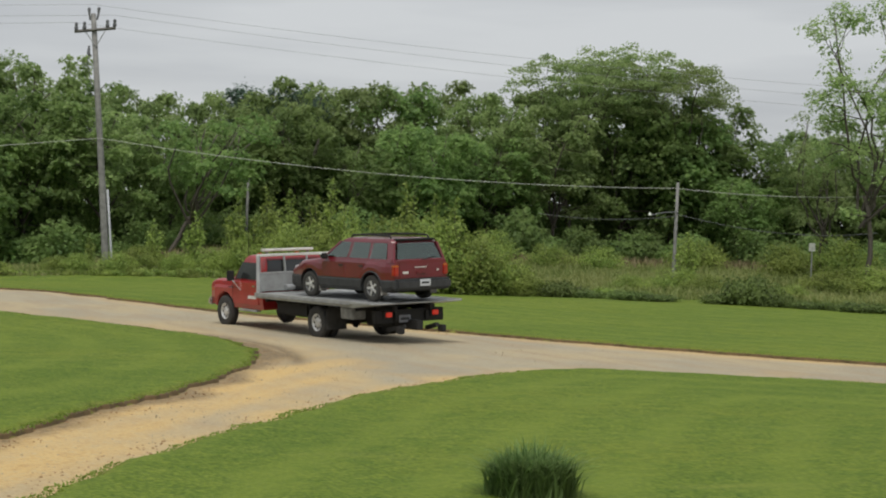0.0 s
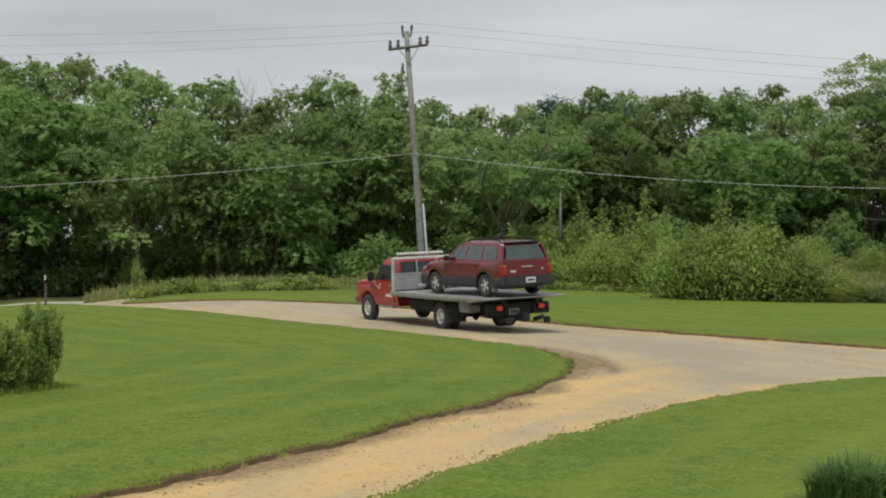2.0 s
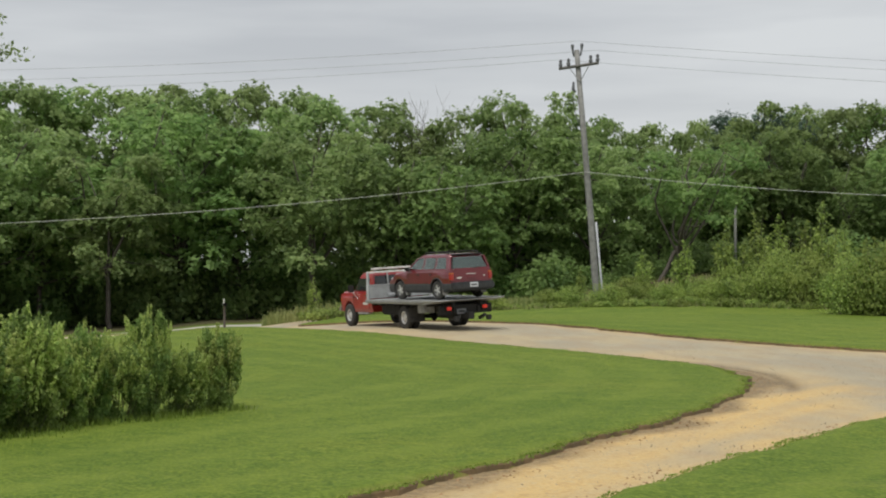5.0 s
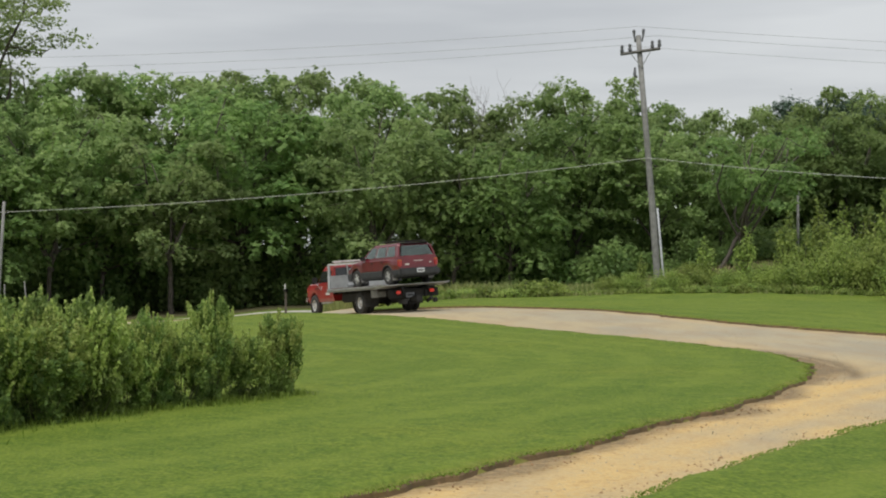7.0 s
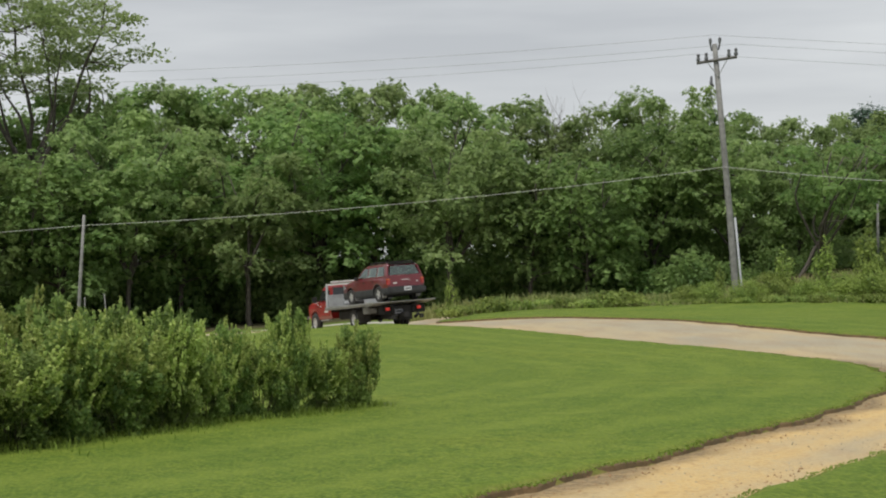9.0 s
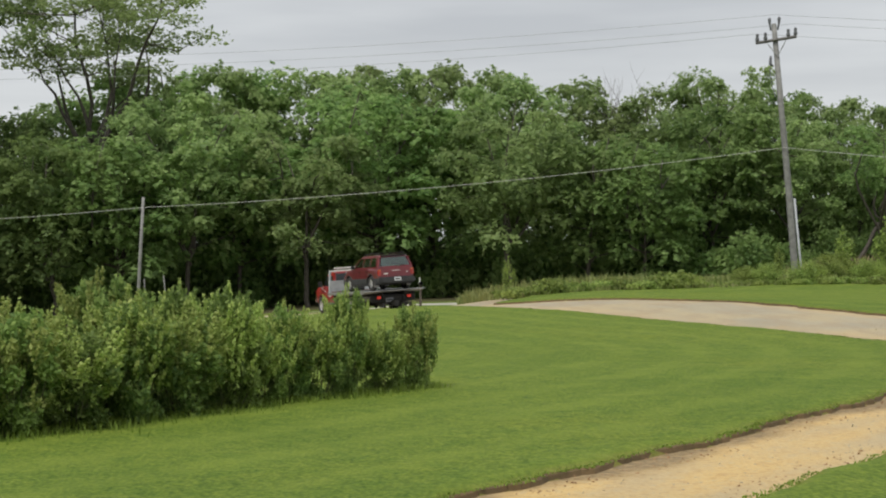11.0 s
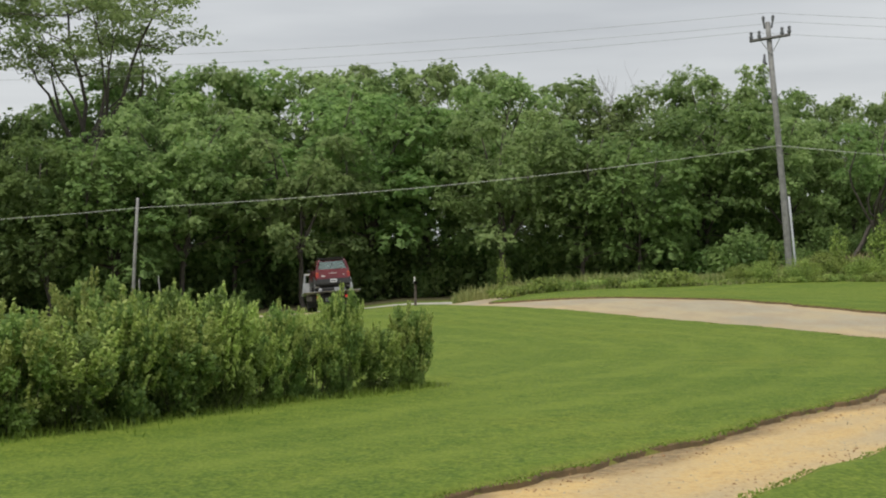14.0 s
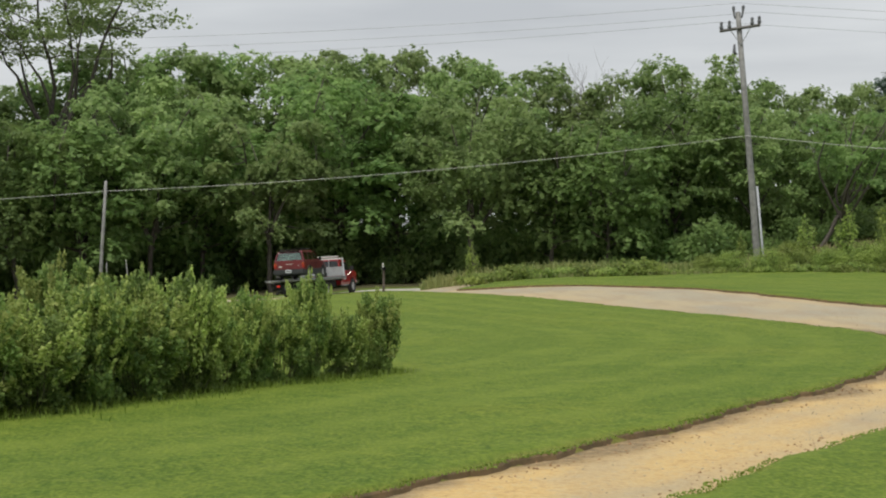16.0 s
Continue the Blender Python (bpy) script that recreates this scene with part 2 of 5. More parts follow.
# ---- the drive: edges of the lawns beside it ----
ISLAND_EDGE = catmull([(-9, 3), (-5.5, 7), (-2.6, 11.2), (0.5, 16.2), (3.2, 20.1), (5.1, 23.3), (6.8, 25.8), (8.5, 29), (10, 32.5), (10.9, 35.8), (11.1, 39), (10.3, 42.3),
                       (8.9, 46.3), (7.4, 50), (5.1, 56), (2.6, 61), (0, 65.2), (-3.2, 70.5), (-7, 76), (-12, 80), (-19, 82)])
FAR_EDGE = catmull([(11, 84), (6.5, 77), (4, 71.5), (4.6, 68.3), (7.5, 65.8), (10.6, 63), (12.3, 59), (13.4, 55), (14.6, 51.4), (16.4, 47), (18.4, 42.8), (20, 39.3), (21.5, 36.4),
                    (22.9, 33.9), (24.2, 32), (28, 26.5), (33, 19), (38, 11), (43, 2)])
NEAR_EDGE = catmull([(36, 2), (31, 10), (26, 18.3), (20.3, 26.5), (18, 28.6), (16.8, 29.5), (15.3, 29.9), (13.4, 28.9), (11, 26.6), (8.8, 24.2), (6, 20.3), (4.1, 17.6), (2.9, 15.4), (1, 12), (-1.5, 7.5), (-4, 3)])
DRIVE_OUTLINE = np.array(ISLAND_EDGE + FAR_EDGE + NEAR_EDGE)


def drive_distance(x, y):
    """Signed distance to the drive's edge, negative on the drive."""
    x, y = np.asarray(x, float).ravel(), np.asarray(y, float).ravel()
    a, b = DRIVE_OUTLINE, np.roll(DRIVE_OUTLINE, -1, axis=0)
    best, inside = np.full(x.shape, 1e9), np.zeros(x.shape, bool)
    for (ax, ay), (bx, by) in zip(a, b):
        dx, dy = bx - ax, by - ay
        u = np.clip(((x - ax) * dx + (y - ay) * dy) / (dx * dx + dy * dy + 1e-9), 0, 1)
        best = np.minimum(best, np.hypot(x - ax - u * dx, y - ay - u * dy))
        if ay != by:
            inside ^= ((ay > y) != (by > y)) & (x < (bx - ax) * (y - ay) / (by - ay) + ax)
    return np.where(inside, -best, best)


def wobble(x, y, scale, amount):
    return np.array([noise.noise((a * scale, b * scale, 3.1)) for a, b in zip(x, y)]) * amount


def grid(xs, ys, height):
    gx, gy = np.meshgrid(xs, ys)
    z = height(gx.ravel(), gy.ravel())
    verts = np.stack([gx.ravel(), gy.ravel(), z], 1)
    nx, ny = len(xs), len(ys)
    i = np.arange((nx - 1) * (ny - 1))
    i = i + i // (nx - 1)
    return verts.tolist(), [], np.stack([i, i + 1, i + nx + 1, i + nx], 1).tolist()


# ---- the land ----
ROAD_LINE = catmull([(-120, 74), (-60, 82), (-30, 87), (-12, 91), (2, 96), (18, 103), (45, 113), (120, 132)], 5)
ROAD_ARRAY = np.array(ROAD_LINE)


def road_distance(x, y):
    d = np.full(np.shape(x), 1e9)
    for (ax, ay), (bx, by) in zip(ROAD_ARRAY[:-1], ROAD_ARRAY[1:]):
        dx, dy = bx - ax, by - ay
        u = np.clip(((x - ax) * dx + (y - ay) * dy) / (dx * dx + dy * dy), 0, 1)
        d = np.minimum(d, np.hypot(x - ax - u * dx, y - ay - u * dy))
    return d


def ground_height(x, y):
    z = lie(x, y)
    near = (x > -25) & (x < 48) & (y > 0) & (y < 86)
    d = np.full(x.shape, 9.0)
    d[near] = drive_distance(x[near], y[near]) + wobble(x[near], y[near], 0.9, 0.22) + wobble(x[near], y[near], 3.5, 0.08)
    z = z + 0.02 * np.exp(-((d - 0.35) / 0.3) ** 2) - 0.24 * (1 - smoothstep(-0.2, 0.1, d))
    z[near] += wobble(x[near], y[near], 0.35, 0.03)
    r = road_distance(x, y)
    return z - 0.1 * (1 - smoothstep(2.6, 3.4, r))


xs = np.concatenate([[-3000, -1500, -800, -400, -200, -120, -80, -55, -40, -30], np.arange(-24, -4, 1.0), np.arange(-4, 30, 0.24), np.arange(30, 48, 0.8), [50, 55, 62, 70, 80, 95, 120, 160, 220, 400, 800, 1500, 3000]])
ys = np.concatenate([[-3000, -1500, -600, -250, -100, -40, -15, -5, 0, 4, 8], np.arange(10, 72, 0.26), np.arange(72, 112, 1.0), [115, 120, 130, 145, 165, 190, 230, 300, 450, 800, 1500, 3000]])
def mask(ob, name, values):
    ob.data.attributes.new(name, "FLOAT", "POINT").data.foreach_set("value", np.asarray(values, np.float32))
    return ob


ground = part("ground", grid(xs, ys, ground_height), LAWN, smooth=True)
gx, gy = np.meshgrid(xs, ys)
gx, gy = gx.ravel(), gy.ravel()
gd = np.full(gx.shape, 9.0)
sel = (gx > -25) & (gx < 48) & (gy > 0) & (gy < 86)
gd[sel] = drive_distance(gx[sel], gy[sel]) + wobble(gx[sel], gy[sel], 0.9, 0.22) + wobble(gx[sel], gy[sel], 3.5, 0.08)
g_az, g_d = np.degrees(np.arctan2(-gx, np.maximum(gy, 1))), np.hypot(gx, gy)
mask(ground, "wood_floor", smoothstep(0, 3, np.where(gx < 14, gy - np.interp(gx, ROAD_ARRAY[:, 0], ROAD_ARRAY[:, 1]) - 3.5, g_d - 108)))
mask(ground, "mower_lane", gd)
mask(ground, "bare_soil", 1 - smoothstep(-0.12, 0.1, gd))
tagged(ground, "mown green lawn running into a rough field", "ground", kind="structure")


def drive_sheet():
    gx = np.arange(-10, 45, 0.2)
    gy = np.arange(2, 85, 0.2)
    v, e, f = grid(gx, gy, lambda x, y: lie(x, y) - 0.08 + wobble(x, y, 0.5, 0.015))
    d = drive_distance([p[0] for p in v], [p[1] for p in v])
    f = [q for q in f if min(d[i] for i in q) < 0.7]
    used = sorted({i for q in f for i in q})
    back = {i: k for k, i in enumerate(used)}
    return [v[i] for i in used], [], [[back[i] for i in q] for q in f]


drive = part("drive", drive_sheet(), GRAVEL, smooth=True)
dv = np.array([v.co[:2] for v in drive.data.vertices])
dd = drive_distance(dv[:, 0], dv[:, 1]) + wobble(dv[:, 0], dv[:, 1], 0.6, 0.5)
# a tyre's rut and turned soil round the island's tip
tip_near = (1 - smoothstep(3.5, 6.0, np.hypot(dv[:, 0] - 11.0, dv[:, 1] - 37.0))) * (dv[:, 0] > 8.0)
island = np.full(len(dv), 9.0)
lane_line = np.array(ISLAND_EDGE)
for (ax, ay), (bx, by) in zip(lane_line[:-1], lane_line[1:]):
    ux, uy = bx - ax, by - ay
    w = np.clip(((dv[:, 0] - ax) * ux + (dv[:, 1] - ay) * uy) / (ux * ux + uy * uy), 0, 1)
    island = np.minimum(island, np.hypot(dv[:, 0] - ax - w * ux, dv[:, 1] - ay - w * uy))
rut = np.exp(-((island - 0.85) / 0.17) ** 2) * tip_near
blur = wobble(dv[:, 0], dv[:, 1], 0.45, 0.9) + wobble(dv[:, 0], dv[:, 1], 1.6, 0.35)
near_side = 1 - smoothstep(29, 38, dv[:, 1])
streak = np.array([noise.noise((0.25 * (0.55 * a + 0.83 * b), 1.5 * (0.83 * a - 0.55 * b), 8.0)) for a, b in dv])
tan = 0.82 * (1 - smoothstep(1.2, 2.7, island + 0.6 * blur)) * (0.3 + 0.7 * near_side) * np.clip(0.85 + 0.9 * streak, 0.25, 1)
tan = np.maximum(tan, 0.55 * smoothstep(-1.2, -0.1, dd) * (1 - 0.5 * smoothstep(36, 50, dv[:, 1])))
mask(drive, "tan_wear", np.clip(tan + 0.2 * near_side * smoothstep(0.1, 0.5, blur), 0, 0.84))
crumbs = (1 - smoothstep(0.15, 0.6, island + 0.45 * blur - 0.35 * tip_near)) * np.maximum(tip_near, 0.6 * (dv[:, 1] < 37) + 0.3)
mask(drive, "turned_soil", np.clip(np.maximum(rut, 0.9 * crumbs), 0, 1))
for v, r in zip(drive.data.vertices, rut):
    v.co.z -= 0.05 * r
tagged(drive, "pale gravel drive with tan worn edges and a fork", "drive", kind="structure")


def soil_lip(line):
    """The cut edge of the turf, a low uneven bank of soil and painted overhang shade down to the gravel."""
    line = np.array(line)
    keep = (line[:, 1] > 9) & (line[:, 1] < 82)
    line = line[keep]
    step = np.concatenate([[0], np.cumsum(np.hypot(*np.diff(line, axis=0).T))])
    at = np.arange(0, step[-1], 0.14)
    p = np.column_stack([np.interp(at, step, line[:, 0]), np.interp(at, step, line[:, 1])])
    t = np.gradient(p, axis=0)
    n = np.column_stack([-t[:, 1], t[:, 0]]) / np.hypot(*t.T)[:, None]
    probe = p + n * 0.3
    n *= np.where(drive_distance(probe[:, 0], probe[:, 1]) > 0, 1, -1)[:, None]
    p = p - n * (wobble(p[:, 0], p[:, 1], 0.9, 0.22) + wobble(p[:, 0], p[:, 1], 3.5, 0.08))[:, None]
    rough = wobble(p[:, 0] + 40, p[:, 1], 2.6, 0.05)
    v = []
    for off, up in ((0.03, -0.03), (0.0, -0.012), (-0.02, -0.03), (-0.035, -0.085)):
        q = p + n * (off + 0.5 * rough * (off < 0.05))[:, None]
        v.append(np.column_stack([q, lie(q[:, 0], q[:, 1]) + up + 0.3 * rough * (off < 0)]))
    m = len(p)
    f = [[k * m + i, k * m + i + 1, (k + 1) * m + i + 1, (k + 1) * m + i] for k in range(3) for i in range(m - 1)]
    return np.concatenate(v).tolist(), [], f


# Dark brown of the soil, with the overhanging grass's shadow in the colour.
LIP = worn("dark_turf_soil", (0.17, 0.11, 0.05), (0.08, 0.06, 0.026), 0.95, 0, 3, 30, relief=0.8)
for edge_line in (ISLAND_EDGE, FAR_EDGE):
    tagged(part("turf_edge", soil_lip(edge_line), LIP), "crumbling soil edge of the lawn beside the drive, darkened for the grass's shadow", "soil edge", kind="structure")


def ribbon(line, half, lift):
    line = [np.array(p) for p in line]
    v, f = [], []
    for i, p in enumerate(line):
        t = line[min(i + 1, len(line) - 1)] - line[max(i - 1, 0)]
        n = np.array([-t[1], t[0]]) / np.hypot(*t)
        for k in np.linspace(-half, half, 7):
            q = p + n * k
            v.append((q[0], q[1], lie_at(*q) + lift))
        if i:
            f += [[7 * (i - 1) + k, 7 * (i - 1) + k + 1, 7 * i + k + 1, 7 * i + k] for k in range(6)]
    return v, [], f


tagged(part("road", ribbon(catmull(ROAD_LINE, 3), 3.1, -0.03), ASPHALT, smooth=True), "pale worn country road beyond the lawn", "road", kind="structure")


# ---- plants ----
def leaf_mesh(centres, sizes, rng, up=0.5, slim=0.55):
    """One folded leaf of four corners at each centre, facing mostly up and out."""
    n = len(centres)
    nrm = rng.normal(size=(n, 3))
    nrm[:, 2] = np.abs(nrm[:, 2]) + up
    nrm /= np.linalg.norm(nrm, axis=1)[:, None]
    a = np.cross(nrm, rng.normal(size=(n, 3)))
    a /= np.linalg.norm(a, axis=1)[:, None] + 1e-9
    b = np.cross(nrm, a)
    s = np.asarray(sizes)[:, None]
    v = np.stack([centres - a * s, centres + b * s * slim - nrm * s * 0.12, centres + a * s, centres - b * s * slim - nrm * s * 0.12], 1).reshape(-1, 3)
    i = np.arange(n)[:, None] * 4
    return v, (i + np.array([[0, 1, 2, 3]]))


def leaf_tris(centres, sizes, normals, rng):
    """One small three-cornered leaf at each centre, facing along its normal."""
    n = len(centres)
    nrm = normals / (np.linalg.norm(normals, axis=1)[:, None] + 1e-9)
    a = np.cross(nrm, rng.normal(size=(n, 3)))
    a /= np.linalg.norm(a, axis=1)[:, None] + 1e-9
    b = np.cross(nrm, a)
    s = np.asarray(sizes)[:, None]
    v = np.stack([centres - a * s, centres + a * s * 0.5 + b * s * 0.72, centres + a * s * 0.6 - b * s * 0.72], 1).reshape(-1, 3)
    return v, np.arange(3 * n).reshape(-1, 3)


def tubes(paths, sides=5):
    """Tapered tubes along paths of (point, radius)."""
    v, f = [], []
    for path in paths:
        base = len(v)
        for i, (p, r) in enumerate(path):
            t = np.array(path[min(i + 1, len(path) - 1)][0]) - np.array(path[max(i - 1, 0)][0])
            t = t / (np.linalg.norm(t) + 1e-9)
            a = np.cross(t, (0.3, 1, 0.1))
            a /= np.linalg.norm(a) + 1e-9
            b = np.cross(t, a)
            for k in range(sides):
                w = 2 * math.pi * k / sides
                v.append(tuple(np.array(p) + r * (a * math.cos(w) + b * math.sin(w))))
            if i:
                for k in range(sides):
                    q, o = base + (i - 1) * sides, (k + 1) % sides
                    f.append([q + k, q + o, q + sides + o, q + sides + k])
        f.append([base + len(path) * sides - sides + k for k in range(sides)])
    return v, [], f


def bent(a, b, ra, rb, rng, n=5, sag=0.12):
    a, b = np.array(a, float), np.array(b, float)
    d = np.linalg.norm(b - a)
    off = rng.normal(size=3) * d * sag
    return [(a + (b - a) * u + off * math.sin(math.pi * u) + rng.normal(size=3) * d * 0.015, ra + (rb - ra) * u) for u in np.linspace(0, 1, n)]


def make_tree(name, label, seed, height, spread, low, clumps, leaves, leaf, material, category="tree", hollow=0.35, flat=0.42, trunk_r=0.2, forks=6, size=(0.9, 1.7), top_heavy=0.0):
    """A trunk with limbs, and a crown of leafy sprays that hang on them."""
    rng = np.random.default_rng(seed)
    root = thing(name, label, category)
    fork_z = height * rng.uniform(0.28, 0.4) if low < height * 0.4 else low * 0.8
    lean = rng.normal(size=2) * height * 0.03
    knee = np.array([lean[0], lean[1], fork_z])
    paths = [bent((0, 0, -0.4), knee, trunk_r, trunk_r * 0.72, rng, 6, 0.03)]
    joints = []
    for k in range(forks):
        w = 2 * math.pi * (k + rng.uniform(-0.3, 0.3)) / forks
        out = spread * rng.uniform(0.3, 0.75)
        tip = np.array([math.cos(w) * out, math.sin(w) * out, height * rng.uniform(0.62, 0.93)])
        limb = bent(knee - (0, 0, rng.uniform(0, fork_z * 0.3)), tip, trunk_r * 0.5, 0.03, rng, 7, 0.1)
        paths.append(limb)
        joints += limb[2:]
    joints += paths[0][3:]
    cents, sizes = [], []
    mid, half = (height + low) / 2, (height - low) / 2
    for _ in range(clumps):
        u = rng.normal(size=3)
        u /= np.linalg.norm(u)
        r = (hollow + (1 - hollow) * rng.random() ** 0.6)
        c = np.array([u[0] * spread * r, u[1] * spread * r, mid + u[2] * half * r + top_heavy * half * 0.4])
        c[:2] *= 1 + 0.18 * math.sin(3 * math.atan2(u[1], u[0]) + seed) + rng.normal() * 0.08
        c[2] = min(c[2] + rng.normal() * 0.25, height)
        j = min(joints, key=lambda q: np.linalg.norm(q[0] - c) + 0.8 * max(0, q[0][2] - c[2]))
        paths.append(bent(j[0], c, min(j[1] * 0.5, 0.05), 0.012, rng, 3, 0.08))
        s = rng.uniform(*size)
        pts = rng.normal(size=(leaves, 3))
        pts /= np.linalg.norm(pts, axis=1)[:, None]
        pts *= (rng.random((leaves, 1)) ** 0.45) * s
        pts[:, 2] *= flat
        droop = np.hypot(pts[:, 0], pts[:, 1])
        pts[:, 2] -= 0.12 * droop ** 2 / s
        cents.append(c + pts)
        sizes.append(rng.uniform(0.6, 1.25, leaves) * leaf)
    part("trunk", tubes(paths, 4), BARK, root, smooth=True)
    v, f = leaf_mesh(np.concatenate(cents), np.concatenate(sizes), rng)
    part("crown", (v.tolist(), [], f.tolist()), material, root)
    return root


def stems_shrub(name, label, seed, height, spread, stems, leaves, leaf, material, category="shrub", upright=0.25, group=""):
    """Many stems from one foot, leafy from low down, with uneven tips."""
    rng = np.random.default_rng(seed)
    root = thing(name, label, category, group=group)
    paths, cents, sizes = [], [], []
    for k in range(stems):
        w = rng.uniform(0, 2 * math.pi)
        out = spread * math.sqrt(rng.random())
        foot = np.array([math.cos(w) * out * 0.55, math.sin(w) * out * 0.55, -0.1])
        h = height * (1 - 0.45 * (out / spread) ** 2) * rng.uniform(0.72, 1.05)
        tip = np.array([math.cos(w) * out * (1 + upright * rng.random()), math.sin(w) * out * (1 + upright * rng.random()), h])
        path = bent(foot, tip, 0.014, 0.004, rng, 6, 0.06)
        paths.append(path)
        u = rng.random(leaves) ** 0.8
        base = np.array([[np.interp(x, np.linspace(0, 1, 6), [p[0][i] for p in path]) for i in range(3)] for x in u])
        wide = spread * (0.12 + 0.3 * (1.02 - u) ** 0.6)
        cents.append(base + rng.normal(size=(leaves, 3)) * np.stack([wide, wide, wide * 0.6], 1) * 0.75)
        sizes.append(rng.uniform(0.55, 1.2, leaves) * leaf)
    c, s = np.concatenate(cents), np.concatenate(sizes)
    keep = c[:, 2] > 0.03
    part("stem", tubes(paths, 3), BARK, root)
    out = c[keep] - np.array([0, 0, height * 0.35])
    out = out / (np.linalg.norm(out, axis=1)[:, None] + 1e-6)
    v, f = leaf_tris(c[keep], s[keep] * 1.15, out * 0.6 + np.array([0, 0, 0.4]) + rng.normal(0, 0.45, out.shape), rng)
    part("foliage", (v.tolist(), [], f.tolist()), material, root)
    return root


def rounded_shrub(name, label, seed, clusters, leaves, leaf, material, group=""):
    """A shrub one metre tall and about one wide: leafy clusters on branching stems, with upright leafy shoots on top."""
    rng = np.random.default_rng(seed)
    root = thing(name, label, "shrub", group=group)
    paths, cents, sizes = [], [], []

    def ball(n):
        p = rng.normal(size=(n, 3))
        return p / np.linalg.norm(p, axis=1)[:, None] * rng.random((n, 1)) ** 0.45

    for k in range(clusters):
        u, w = rng.uniform(0.06, 0.82), rng.uniform(0, 2 * math.pi)
        r = 0.45 * min(1, 0.6 + u) * (1 - 0.6 * max(0, u - 0.5) / 0.5) * math.sqrt(rng.uniform(0.15, 1))
        c = np.array([math.cos(w) * r, math.sin(w) * r, u * (1 + 0.1 * math.sin(2.3 * w + seed))])
        paths.append(bent((c[0] * 0.3, c[1] * 0.3, -0.06), c, 0.005, 0.002, rng, 4, 0.05))
        cents.append(c + ball(leaves) * (0.11, 0.11, 0.105))
        sizes.append(rng.uniform(0.6, 1.25, leaves) * leaf)
    young, young_sizes = [], []
    for k in range(34):
        w, r = rng.uniform(0, 2 * math.pi), math.sqrt(rng.uniform(0.0, 1))
        low = np.array([math.cos(w) * r * 0.3, math.sin(w) * r * 0.3, 0.45])
        tip = np.array([math.cos(w) * r * 0.46, math.sin(w) * r * 0.46, (1.06 - 0.32 * r) * rng.uniform(0.84, 1.03)])
        paths.append(bent(low, tip, 0.004, 0.0015, rng, 4, 0.03))
        u = rng.random((70, 1)) ** 0.8
        young.append(low + (tip - low) * u + ball(70) * (0.014 + 0.06 * (1 - u)))
        young_sizes.append(rng.uniform(0.6, 1.25, 70) * leaf * 0.95)
    for k in range(80):
        w, u = rng.uniform(0, 2 * math.pi), rng.uniform(0.2, 0.78)
        r = 0.36 * min(1, 0.6 + u)
        low = np.array([math.cos(w) * r, math.sin(w) * r, u])
        tip = low + (math.cos(w) * 0.1, math.sin(w) * 0.1, rng.uniform(0.08, 0.2))
        g = rng.random((26, 1))
        young.append(low + (tip - low) * g + ball(26) * (0.012 + 0.045 * (1 - g)))
        young_sizes.append(rng.uniform(0.6, 1.25, 26) * leaf * 0.95)
    c, s = np.concatenate(cents), np.concatenate(sizes)
    keep = c[:, 2] > 0.01
    part("stem", tubes(paths, 4), STEM, root)
    v, f = leaf_mesh(c[keep], s[keep], rng, 0.35)
    part("foliage", (v.tolist(), [], f.tolist()), material, root)
    v, f = leaf_mesh(np.concatenate(young), np.concatenate(young_sizes), rng, 0.35)
    part("new_growth", (v.tolist(), [], f.tolist()), LEAF_TIP, root, "pale yellow-green young shoots")
    return root


def blades(points, heights, rng, width=0.012, lean=0.35):
    """Bent blades of grass, three triangles each."""
    n = len(points)
    w = rng.uniform(0, 2 * math.pi, n)
    d = np.stack([np.cos(w), np.sin(w), np.zeros(n)], 1)
    side = np.stack([-np.sin(w), np.cos(w), np.zeros(n)], 1) * width
    h = np.asarray(heights)[:, None]
    k = rng.uniform(0.1, 1, (n, 1)) * lean
    up = np.array([[0, 0, 1.0]])
    m = points + up * h * 0.55 + d * h * k * 0.3
    t = points + up * h * (1 - 0.25 * k) + d * h * k
    v = np.stack([points - side, points + side, m + side * 0.8, m - side * 0.8, t], 1).reshape(-1, 3)
    i = np.arange(n)[:, None] * 5
    quads, tris = i + np.array([[0, 1, 2, 3]]), i + np.array([[3, 2, 4]])
    return v.tolist(), [], quads.tolist() + tris.tolist()


def polar(az, d):
    a = radians(az)
    return -math.sin(a) * d, math.cos(a) * d


def stand(root, az, d, scale=1.0, tall=1.0, turn=None, rng=random, sink=0.0, copied=True):
    x, y = polar(az, d)
    m = pose(x, y, lie_at(x, y) - sink, 0, 0, rng.uniform(0, 360) if turn is None else turn) @ Matrix.Diagonal((scale, scale, scale * tall, 1))
    if copied:
        return copy_thing(root, m)
    root.matrix_basis = m
    return root


